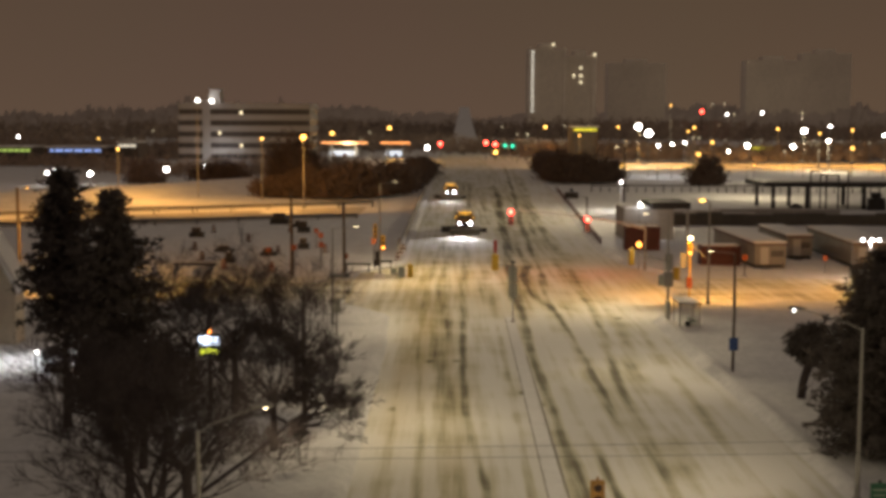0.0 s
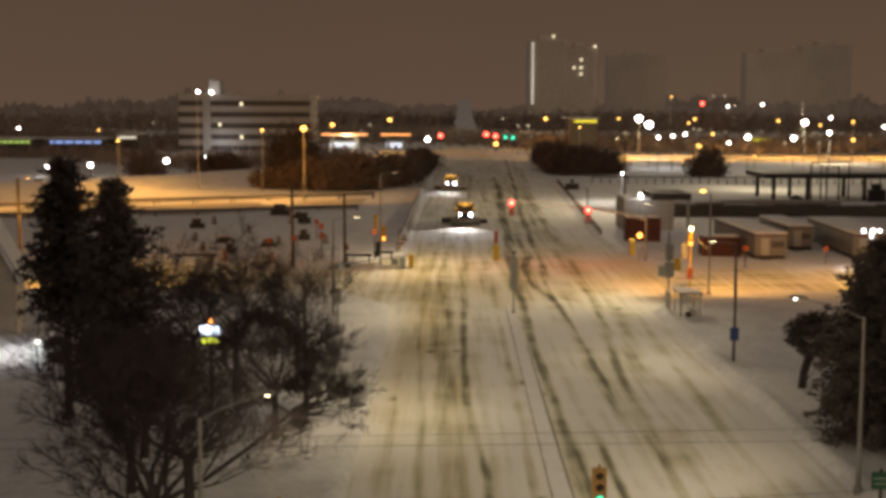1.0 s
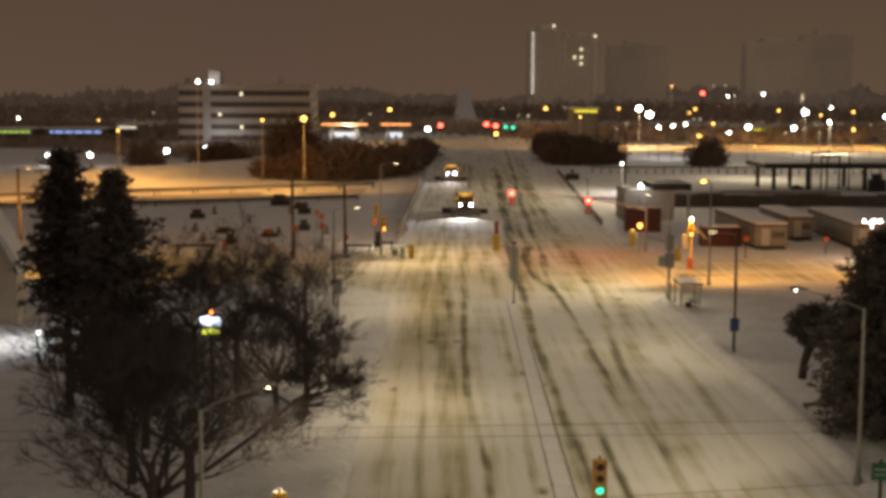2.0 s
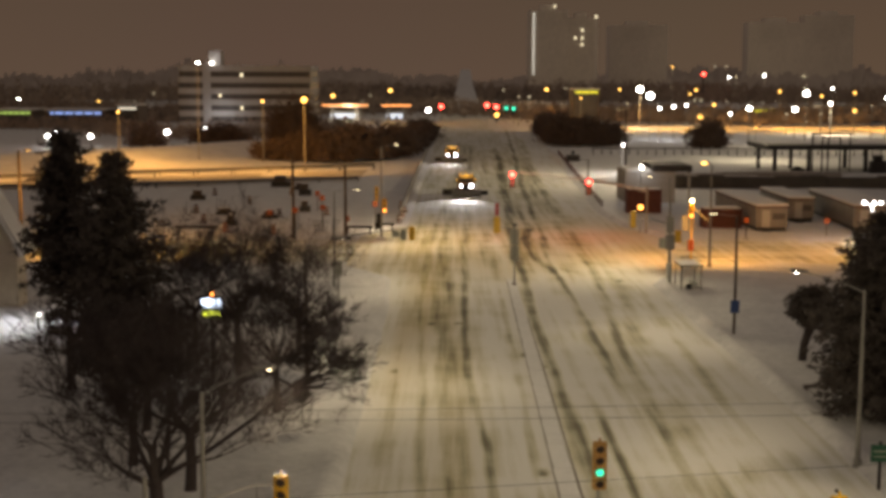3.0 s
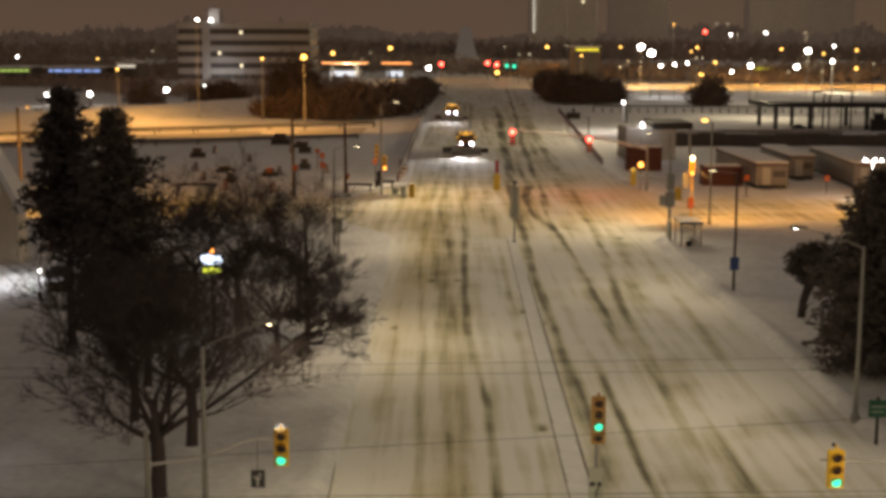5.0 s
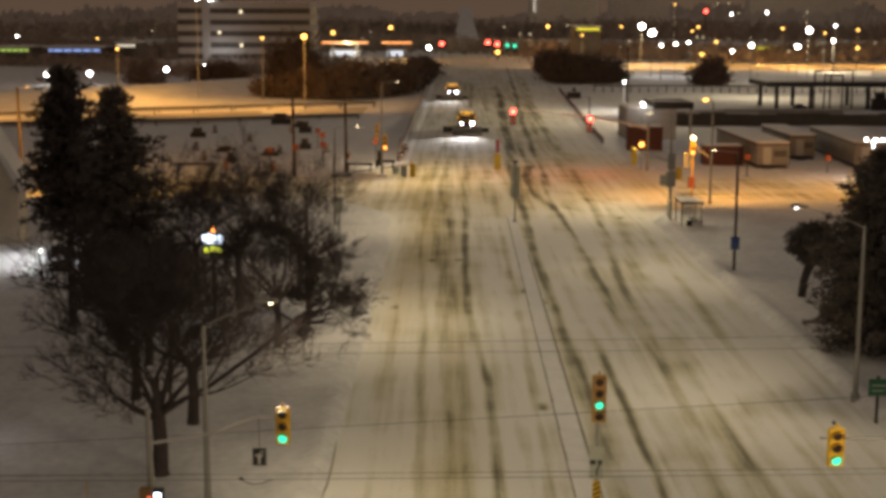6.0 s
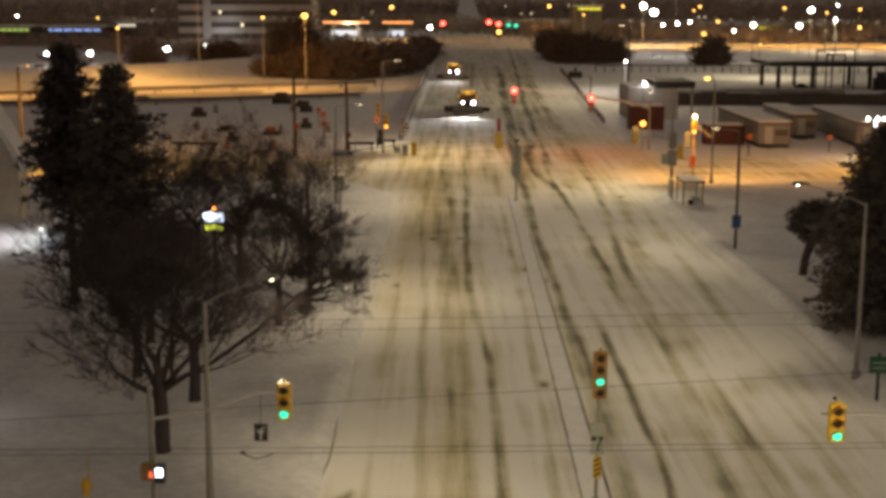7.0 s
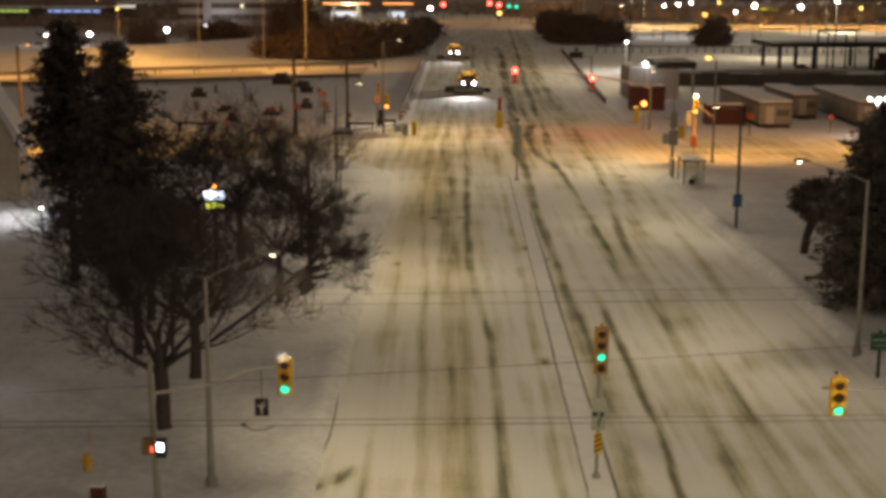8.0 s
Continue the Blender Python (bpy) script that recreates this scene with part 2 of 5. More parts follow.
def wave(x, y, size, seed):
    """Cheap smooth noise, -1 to 1."""
    a = np.sin(x / size * 1.7 + seed) * np.cos(y / size * 1.3 + seed * 2.1)
    b = np.sin((x + y) / size * 2.9 + seed * 3.3) * np.cos((x - 0.7 * y) / size * 3.7 + seed)
    return 0.6 * a + 0.4 * b


def bank_crest(x):
    """Where the snowy bank beside the highway tops out."""
    return np.interp(x, (-160, -83.6, -64, -57.7, -49.4, -41.7, -30), (190, 257, 279.5, 288, 310, 331, 345))


def verge_height(x, y):
    inside = (step(-0.35, 0.35, x - road_left(y)) * step(-0.35, 0.35, road_right(y) - x))
    cross = step(-0.4, 0.4, y - 125.0) * step(-0.4, 0.4, 142.5 - y)
    on_road = np.maximum(inside, cross * (np.abs(x) < 240))
    h = 0.13 + 0.05 * wave(x, y, 6, 1.0) + 0.02 * wave(x, y, 2.6, 2.0)
    rise = y - bank_crest(x)
    bank = 2.2 * step(-30, 0, rise) * step(-14, -34, x) * (1 - step(4, 22, rise)) + 0.25 * wave(x, y, 23, 3) * step(160, 220, y)
    ridge = 0.28 * np.exp(-((x - road_right(y) - 0.7) / 0.5) ** 2) * (1 - cross) * (1 + 0.4 * wave(x, y, 3.6, 5))
    ridge_l = 0.16 * np.exp(-((x - road_left(y) + 0.6) / 0.5) ** 2) * (1 - cross) * (1 + 0.4 * wave(x, y, 3.4, 7))
    for side in (-0.8, 0.8):
        line = np.interp(y, (38, 44, 46.3, 53, 60), (-17.2, -15.2, -14.2, -14.2, -15.5)) + side
        h = h - 0.09 * np.exp(-((x - line) / 0.3) ** 2) * step(38, 41, y) * (1 - step(54, 60, y))
    return (h + bank + ridge + ridge_l) * (1 - on_road) - 0.10 * on_road


def sheet(name, xs, ys, zf, material, label, slush=None, category=""):
    X, Y = np.meshgrid(xs, ys)
    Z = zf(X, Y)
    nx, ny = len(xs), len(ys)
    verts = np.stack([X.ravel(), Y.ravel(), Z.ravel()], 1)
    i = np.arange((ny - 1) * nx).reshape(ny - 1, nx)[:, :-1].ravel()
    faces = np.stack([i, i + 1, i + nx + 1, i + nx], 1)
    ob = arrays(name, verts.tolist(), faces.tolist(), material, None, label, True)
    if slush is not None:
        at = ob.data.attributes.new("slush", "FLOAT", "POINT")
        at.data.foreach_set("value", slush(X, Y).ravel().astype(np.float32))
    return tagged(ob, label, category or name, kind="structure")


gx = np.concatenate([-np.geomspace(3500, 64, 34), np.arange(-60, -26, 1.6), np.arange(-26, 28, 0.35), np.arange(28, 70, 1.6), np.geomspace(72, 3500, 34)])
gy = np.concatenate([[-3500, -1200, -400, -150, -60, -20, 0, 15], np.arange(28, 165, 0.9), np.arange(165, 380, 4.5), np.geomspace(385, 4500, 30)])
sheet("ground", gx, gy, verge_height, SNOW, "snow-covered verges and open ground beside the roads")

# wheel tracks along the road: x at each y, half width, depth of dirt
TRACKS = [
    ((42, 53, 66, 72, 98, 112, 130, 149, 180), (-1.0, -1.03, -1.2, -1.16, -1.8, -1.76, -1.5, -1.1, 0.2), 0.20, 0.30),
    ((42, 52, 61, 73, 86, 98, 115, 139, 167, 210, 330), (0.38, 0.49, 0.33, 0.21, 0.08, -0.3, 0.1, 0.4, 1.2, 2.3, 4.5), 0.66, 0.44),
    ((42, 48, 54, 61, 66.6, 76, 90, 110, 140, 174, 330), (1.83, 2.02, 2.0, 1.98, 1.64, 1.39, 1.38, 1.7, 2.2, 3.2, 6.5), 0.23, 0.80),
    ((42, 48, 53, 57, 64, 73, 84.5, 112, 150), (3.77, 3.87, 3.95, 3.94, 4.04, 4.19, 4.36, 4.4, 4.6), 0.24, 0.46),
    ((122, 139, 149, 182, 222, 300), (4.4, 3.9, 5.7, 6.4, 7.1, 8.6), 0.3, 0.30),
    ((42, 45, 52, 59, 68, 78, 95, 112, 130, 150, 175, 222, 300), (6.05, 6.24, 6.38, 6.36, 6.37, 6.42, 6.4, 6.8, 7.0, 7.6, 8.4, 9.6, 12), 0.36, 0.80),
    ((42, 45, 49, 57, 64), (7.64, 7.81, 7.97, 7.91, 7.86), 0.19, 0.95),
    ((76, 81, 93, 102, 115, 122, 130, 140, 152, 175, 222, 305, 434), (9.8, 9.95, 9.97, 9.93, 9.98, 9.85, 9.95, 10.4, 10.9, 11.3, 12.6, 15.7, 20.0), 0.21, 0.68),
    ((121, 124, 130, 144, 154), (9.6, 9.2, 8.6, 8.5, 9.6), 0.26, 0.8),
    ((42, 46, 54, 65.6, 86.6, 118, 130, 144, 175, 196, 250, 359), (9.78, 10.0, 10.27, 10.64, 11.33, 13.25, 13.4, 13.6, 14.7, 14.8, 16.2, 21.0), 0.32, 0.44),
    ((42, 48, 57, 66, 76, 110), (11.3, 11.4, 11.37, 11.3, 11.6, 14.5), 0.5, 0.26),
    ((42, 49, 55, 70, 90, 118), (14.0, 14.05, 14.4, 14.8, 15.2, 16.6), 0.38, 0.26),
    ((42, 49, 56, 65, 80), (-2.7, -2.67, -2.44, -2.52, -2.7), 0.14, 0.16),
    ((150, 200, 300, 420), (12.9, 13.2, 17.2, 21.5), 0.35, 0.30),
]

# loose lumps of dirty snow
CLODS = ((-0.9, 93.5), (1.0, 93.7), (5.55, 82.6), (5.0, 82.8), (5.9, 79.4), (5.3, 91.6), (4.3, 57.4), (-4.6, 64.0), (14.9, 114.0), (9.6, 152.0), (-2.9, 78.0), (-4.3, 42.5), (-3.6, 43.2), (-3.3, 43.8))


def road_slush(x, y):
    s = 0.02 + 0.08 * wave(x, y * 0.16, 3.0, 4)
    for ys, xs, half, dirt in TRACKS:
        c = np.interp(y, ys, xs) + 0.13 * wave(x * 0, y, 9, xs[0] * 3.1)
        fade = np.clip(1 - (y - ys[-1]) / (40 if ys[-1] > 70 else 10), 0, 1) * (np.clip(1 - (ys[0] - y) / 10, 0, 1) if ys[0] > 42 else 1)
        half = half * (1 + 0.9 * step(95, 160, y))
        dirt = dirt * (1 - (0.45 if xs[0] < 5 else 0.05) * step(88, 125, y))
        s = s + fade * dirt * (0.72 + 0.38 * wave(x * 0, y, 6, xs[0] * 1.7)) * np.exp(-np.abs((x - c) / (1.1 * half)) ** 3)
    # the turning wheels' churned patch by the crossing, the browner left lanes
    s += 0.12 * np.exp(-((x + 1.0) / 2.4) ** 2) * step(75, 100, y) * (1 - step(150, 190, y))
    # wheels turning off the crossing
    for r0, cx, cy, lo, hi in ((13, 3, 118, 0.2, 1.5), (15, 3, 118, 0.3, 1.5), (11, -1, 146, -1.5, -0.2), (17, -4, 112, 0.3, 1.4)):
        a = np.arctan2(y - cy, x - cx)
        s += 0.14 * np.exp(-((np.hypot(x - cx, y - cy) - r0) / 0.45) ** 2) * step(lo - 0.2, lo + 0.2, a) * (1 - step(hi - 0.2, hi + 0.2, a))
    s += 0.05 * step(118, 150, y) + 0.10 * step(150, 230, y) * (0.7 + 0.6 * np.exp(-((x - 12 - (y - 200) * 0.03) / 5) ** 2))
    # dirty patches near the kerb lane
    s += 0.42 * np.clip(wave(x, y * 0.22, 1.0, 3.3) + 0.25, 0, 1) * np.exp(-((x - 11.6) / 1.8) ** 2 - ((y - 48) / 7.0) ** 2)
    s += 0.22 * np.clip(wave(x, y * 0.3, 1.4, 6.1), 0, 1) * np.exp(-((x - 12.5) / 2.5) ** 2 - ((y - 72) / 14.0) ** 2)
    s += 0.55 * np.clip(wave(x, y * 0.25, 0.6, 2.2) + 0.1, 0, 1) * (np.exp(-((x - 9.2) / 0.5) ** 2 - ((y - 44) / 2.6) ** 2) + np.exp(-((x - 8.1) / 0.5) ** 2 - ((y - 50) / 3.0) ** 2))
    s += 0.40 * np.clip(wave(x, y * 0.2, 0.8, 7.7), 0, 1) * np.exp(-((x - 12.4) / 1.3) ** 2 - ((y - 58) / 4.5) ** 2)
    s -= 0.10 * np.exp(-((x - 3.9) / 0.8) ** 2) * (1 - step(100, 130, y))
    s -= 0.16 * step(14.8, 17.5, x)
    for cx, cy in CLODS:
        s += 0.8 * np.exp(-((x - cx) / 0.22) ** 2 - ((y - cy) / 0.5) ** 2)
    return np.clip(s, 0, 1.0)


ry = np.concatenate([np.arange(-30, 38, 4), np.arange(38, 160, 0.55), np.arange(160, 420, 2.2), np.arange(420, 760, 10)])
u = np.linspace(0, 1, 130)
RX = road_left(ry)[:, None] * (1 - u) + road_right(ry)[:, None] * u
RY = np.repeat(ry[:, None], len(u), 1)
RS = road_slush(RX, RY)
RZ = -0.03 * np.clip(RS - 0.2, 0, 1) + 0.004 * wave(RX, RY, 2.3, 9) + 0.002
nr, nu = RX.shape
ii = np.arange((nr - 1) * nu).reshape(nr - 1, nu)[:, :-1].ravel()
road = arrays("road", np.stack([RX.ravel(), RY.ravel(), RZ.ravel()], 1).tolist(), np.stack([ii, ii + 1, ii + nu + 1, ii + nu], 1).tolist(), ROADSNOW, None, "", True)
road.data.attributes.new("slush", "FLOAT", "POINT").data.foreach_set("value", RS.ravel().astype(np.float32))
def road_sand(x, y):
    """Yellow-brown grit spread on the left lanes, and a yellow-brown tint over the crossing."""
    left = np.exp(-((x + 2.2 - 0.012 * (y - 80)) / 1.7) ** 2) * (0.25 + 0.75 * step(60, 92, y)) * (1 - step(135, 165, y))
    mid = 0.55 * np.exp(-((x - 0.4) / 1.3) ** 2) * (1 - step(100, 130, y))
    crossing = 0.85 * step(108, 126, y) * (1 - step(145, 180, y))
    return np.clip((left + mid + crossing) * (0.75 + 0.4 * wave(x, y * 0.12, 1.6, 5.5)), 0, 1)


road.data.attributes.new("sand", "FLOAT", "POINT").data.foreach_set("value", road_sand(RX, RY).ravel().astype(np.float32))
tagged(road, "wide snow-covered street with dark slushy wheel tracks", "road", kind="structure")


def cross_slush(x, y):
    s = 0.12 + 0.10 * wave(x * 0.2, y, 2.0, 8)
    for c, h, d in ((127.2, 0.4, 0.5), (129.4, 0.5, 0.62), (131.0, 0.3, 0.4), (135.2, 0.4, 0.42), (137.4, 0.5, 0.55)):
        s = s + d * (0.7 + 0.4 * wave(x, y * 0, 9, c)) * np.exp(-((y - c - 0.5 * wave(x, y * 0, 30, c)) / h) ** 2)
    return np.clip(s, 0, 1)


flat = lambda x, y: -0.004 + 0.01 * wave(x, y, 1.3, 6)
sheet("road_cross_west", np.concatenate([-np.geomspace(240, 31, 30), np.arange(-30, -8.9, 0.6)]), np.arange(124.6, 142.9, 0.3), flat, ROADSNOW,
      "snow-covered side street running off past bare trees", cross_slush, "road")
sheet("road_cross_east", np.concatenate([np.arange(21.4, 60, 0.6), np.geomspace(61, 240, 30)]), np.arange(124.6, 142.9, 0.3), flat, ROADSNOW,
      "snow-covered side street glowing orange under street lamps", cross_slush, "road")

# narrow snow-covered median and the kerb stones along it and the street
bm = bmesh.new()
for y0 in np.arange(30, 112, 4.0):
    add_box(bm, 4.62 + 0.010 * (y0 - 42), y0, -0.05, 5.5 + 0.008 * (y0 - 42), y0 + 3.99, 0.07, 0.04)
tagged(part("median", bm, SNOW_CAP), "narrow raised traffic median capped with snow", "median", kind="structure")


def kerb(x_at, y0, y1, top, width, label):
    """A line of kerb stones, bare on the side where the snow has melted."""
    run = thing("kerb", 0, y0, 0, label, "kerb", "kerbs", "structure")
    for k in range(int((y1 - y0) / 3)):
        a, b = y0 + 3 * k, y0 + 3 * k + 2.97
        xa, xb = x_at(a), x_at(b)
        bm = bmesh.new()
        low = [bm.verts.new(p) for p in ((xa, a - y0, -0.1), (xa + width, a - y0, -0.1), (xb + width, b - y0, -0.1), (xb, b - y0, -0.1))]
        high = [bm.verts.new((v.co.x, v.co.y, top)) for v in low]
        bm.faces.new(high)
        for i in range(4):
            bm.faces.new((low[i], low[(i + 1) % 4], high[(i + 1) % 4], high[i]))
        part("kerb_stone", bm, KERBSTONE, run)


KERBSTONE = mat("wet_kerb_concrete", (0.33, 0.30, 0.25), 0.8, 0, 0.5, 0.9, 0.3, 7)
kerb(lambda y: 4.56 + 0.010 * (y - 42), 30, 114, 0.045, 0.09, "thin concrete kerb edging the snowy median")
kerb(lambda y: 5.52 + 0.008 * (y - 42), 30, 96, 0.045, 0.08, "thin concrete kerb edging the snowy median")
kerb(lambda y: float(np.interp(y, (38.5, 41.5, 43.8, 46.4, 50, 61, 75), (-6.2, -5.12, -4.55, -4.3, -4.3, -4.68, -4.74))), 38.5, 76, 0.035, 0.07, "thin concrete kerb between street and snowy lawn")

# ---------------- poles, lamps and signals ----------------


def lamp_head(parent, x, y, z, side, glass_mat, length=0.7, lens=1.0):
    """A cobra head: flattened housing with a lens below it."""
    bm = bmesh.new()
    add_tube(bm, [(x - side * length * 0.75, y, z - 0.03), (x - side * length * 0.3, y, z + 0.02), (x + side * length * 0.2, y, z + 0.02), (x + side * length * 0.35, y, z - 0.03)],
             [0.06, 0.14, 0.15, 0.07], 10)
    for v in bm.verts:
        v.co.z = z + (v.co.z - z) * 0.6
    head = part("lamp_head", bm, GALV, parent)
    part("lens", ball(x, y, z - 0.06, 0.10 * lens, 1.3, 1.0, 0.7), glass_mat, head)
    return head


def street_lamp(x, y, height, arm, rise, pole_mat, glass_mat, label, base=0.13, group="street lamps", lens=1.0):
    t = thing("street_lamp", x, y, 0, label, "street lamp", group)
    part("pole", tube([(0, 0, -0.1), (0, 0, height * 0.3), (0, 0, height)], [base, base * 0.8, base * 0.5], 12), pole_mat, t)
    part("base_collar", tube([(0, 0, -0.05), (0, 0, 0.35), (0, 0, 0.45)], [base * 1.6, base * 1.5, base], 12), pole_mat, t)
    s = 1 if arm > 0 else -1
    pts = [(0, 0, height - 0.1)] + [(arm * k, 0, height + rise * (0.75 * k + 0.25 * math.sin(k * math.pi / 2))) for k in (0.2, 0.45, 0.7, 0.9)]
    part("arm", tube(pts, [0.034, 0.028, 0.025, 0.022, 0.02], 8), pole_mat, t)
    lamp_head(t, arm, 0, height + rise, s, glass_mat, 0.7, lens)
    return t


def cutoff_head(parent, x0, x1, z):
    """A short arm with a flat shielded head whose lens faces the road."""
    s = 1 if x1 > x0 else -1
    part("arm", tube([(x0, 0, z - 0.15), (x1 - s * 0.2, 0, z)], 0.028, 6), GALV, parent)
    head = part("lamp_head", box(min(x1 - s * 0.3, x1 + s * 0.3), -0.14, z, max(x1 - s * 0.3, x1 + s * 0.3), 0.14, z + 0.09, 0.03), GALV, parent)
    part("lens", box(x1 - 0.2, -0.09, z - 0.012, x1 + 0.2, 0.09, z - 0.003), L_WARM, head)


L_OFF = mat("unlit_lamp_glass", (0.25, 0.24, 0.22), 0.25, 0, 0.1, 5)
street_lamp(-7.7, 42.2, 7.1, 2.15, 0.8, GALV, L_WARM, "lit street lamp on a tall grey steel pole beside bare trees", lens=0.62)
street_lamp(18.2, 58.4, 7.9, -3.0, 0.85, GALV, L_WHITE, "lit street lamp on a slim grey pole beside dark evergreens", lens=0.62)
street_lamp(-7.6, 73.9, 7.45, 2.0, 0.85, DARKPOLE, L_OFF, "street lamp on a dark pole behind bare branches")
street_lamp(24.0, 122.2, 9.3, -0.7, 0.25, GALV, L_SODIUM, "orange street lamp on a grey pole by the crossing", lens=2.2)
# two lamps out of view, added to light the near road
street_lamp(-7.7, 10.0, 7.1, 2.15, 0.8, GALV, L_WARM, "unseen lit street lamp added near the camera")
street_lamp(17.7, 20.0, 10.2, -3.0, 0.85, GALV, L_WARM, "unseen lit street lamp added near the camera")


def signal_head(parent, x, y, z, lenses, width=0.40, pitch=0.35, towards=-1, body=None, name="signal_head", lens_r=0.128):
    """A traffic signal head hung with its top at z; lenses from the top down."""
    body = body or YELLOW
    n = len(lenses)
    h = pitch * n + 0.06
    bm = box(x - width / 2, y - 0.11, z - h, x + width / 2, y + 0.11, z, 0.035)
    for k in range(1, n):
        add_box(bm, x - width / 2 - 0.004, y - 0.114, z - 0.03 - pitch * k - 0.008, x + width / 2 + 0.004, y + 0.114, z - 0.03 - pitch * k + 0.008)
    add_tube(bm, [(x, y, z), (x, y, z + 0.12)], 0.045, 8)
    head = part(name, bm, body, parent)
    for k, material in enumerate(lenses):
        cz = z - 0.03 - pitch * (k + 0.5)
        f = towards * 0.112
        part("lens", tube([(x, y + f, cz), (x, y + f * 1.35, cz)], lens_r, 16), material, head)
        # open visor over the upper part of the lens
        vis = bmesh.new()
        ring = []
        for j in range(11):
            a = math.radians(-25 + 230 * j / 10)
            ring.append([vis.verts.new((x + 0.165 * math.cos(a), y + f + towards * d, cz + 0.165 * math.sin(a))) for d in (0, 0.24 if 2 < j < 8 else 0.14)])
        for p, q in zip(ring, ring[1:]):
            vis.faces.new((p[0], q[0], q[1], p[1]))
        bmesh.ops.solidify(vis, geom=vis.faces[:], thickness=0.012)
        part("visor", vis, body, head)
    return head


# median signal, near
t = thing("median_signal", 5.0, 43.2, 0.08, "four-lens yellow traffic signal showing green on a median post", "traffic signal")
part("post", tube([(0, 0, 0), (0, 0, 3.6)], 0.057, 10), GALV, t)
signal_head(t, 0.05, 0, 5.18, [DARKLENS, DARKLENS, L_GREEN, DARKLENS], 0.46, 0.385, body=SHADEYELLOW)
plate = part("lane_sign", box(-0.22, -0.09, 1.66, 0.24, -0.065, 2.78, 0.01), SIGNBACK, t, "white lane sign with black arrows")
for bx, w in ((-0.12, 0.1), (0.12, 0.07)):
    part("arrow", box(bx - w, -0.105, 2.16, bx + w, -0.092, 2.3), BLACK, plate)
part("arrow_stem", tube([(0.12, -0.1, 2.18), (0.02, -0.1, 1.95), (0.02, -0.1, 1.78)], 0.03, 6), BLACK, plate)
board = part("hazard_board", box(-0.11, -0.09, 0.86, 0.15, -0.066, 1.58, 0.008), YELLOW, t, "yellow hazard board with black slanting stripes")
for k in range(4):
    bm = bmesh.new()
    z0 = 0.88 + 0.17 * k
    vs = [bm.verts.new(p) for p in ((-0.11, -0.1, z0), (0.15, -0.1, z0 + 0.13), (0.15, -0.1, min(z0 + 0.21, 1.58)), (-0.11, -0.1, z0 + 0.08))]
    bmesh.ops.solidify(bm, geom=[bm.faces.new(vs)], thickness=0.006)
    part("stripe", bm, BLACK, board)
part("footing", tube([(0, 0, -0.1), (0, 0, 0.12)], [0.17, 0.13], 10), CONCRETE, t)

# mast arm signal beside the bare trees
t = thing("mast_signal", -8.5, 38, 0, "yellow traffic signal showing green on a curved mast arm", "traffic signal", "street signals")
part("pole", tube([(0, 0, -0.1), (-0.08, 0, 3), (-0.13, 0, 5.6)], [0.11, 0.1, 0.07], 10), GALV, t)
# the lamplight on this arm is put into its paler steel
part("mast_arm", tube([(-0.1, 0, 4.55), (0.8, 0, 4.7), (1.6, 0, 4.85), (2.5, 0, 5.2), (3.0, 0, 5.34), (3.6, 0, 5.37)], [0.05, 0.045, 0.04, 0.04, 0.035, 0.03], 8), PALESTEEL, t)
signal_head(t, 3.79, 0, 5.67, [DARKLENS, DARKLENS, L_GREEN], 0.42, 0.355)
sg = part("arrow_sign", box(2.89, -0.03, 3.90, 3.29, 0.0, 4.43, 0.01), BLACK, t, "black lane sign with a white arrow")
part("sign_hanger", tube([(3.09, 0, 4.43), (3.09, 0, 5.3)], 0.012, 6), DARKSTEEL, sg)
part("arrow_mark", tube([(3.09, -0.045, 3.96), (3.09, -0.045, 4.26), (3.2, -0.045, 4.34)], 0.03, 6), WHITEP, sg)
part("arrow_mark", tube([(2.98, -0.045, 4.24), (3.09, -0.045, 4.12), (3.2, -0.045, 4.24)], 0.022, 6), WHITEP, sg)
pb = part("pedestrian_signal", box(-0.4, -0.3, 2.77, 0.0, -0.02, 3.26, 0.03), DULLYELLOW, t)
part("stop_lens", box(-0.16, -0.325, 2.86, -0.02, -0.302, 3.06, 0.01), glow("stop_light", (1.0, 0.16, 0.07), 1.0), pb)
pb = part("pedestrian_signal", box(0.04, -0.5, 2.75, 0.34, -0.2, 3.3, 0.03), BLACK, t)
part("walk_lens", box(0.10, -0.53, 2.98, 0.28, -0.502, 3.22, 0.01), glow("walk_light", (0.70, 0.80, 1.0), 9), pb)

# mast arm signal on the other side
t = thing("mast_signal", 20.5, 36, 0, "yellow traffic signal showing green at a mast arm's end", "traffic signal", "street signals")
part("pole", tube([(0, 0, -0.1), (0, 0, 5.6)], [0.12, 0.08], 10), GALV, t)
part("mast_arm", tube([(0, 0, 4.9), (-4, 0, 5.2), (-8.5, 0, 5.4), (-10.2, 0, 5.42)], [0.06, 0.05, 0.035, 0.03], 8), GALV, t)
signal_head(t, -9.77, -0.05, 5.73, [DARKLENS, DARKLENS, L_GREEN], 0.45, 0.345)
part("sensor", ball(-9.85, -0.05, 5.87, 0.06), BLACK, t)

# crossing: median post with signal backs
t = thing("median_signal", 5.8, 111.2, 0.08, "grey median post carrying a signal seen from behind", "traffic signal")
part("post", tube([(0, 0, 0), (0, 0, 4.95)], 0.07, 10), GALV, t)
part("bracket", tube([(0, 0, 4.7), (-1.2, 0, 4.75)], 0.03, 8), GALV, t)
signal_head(t, -1.45, 0.6, 5.55, [DARKLENS, DARKLENS, DARKLENS], 0.55, 0.42, towards=1)
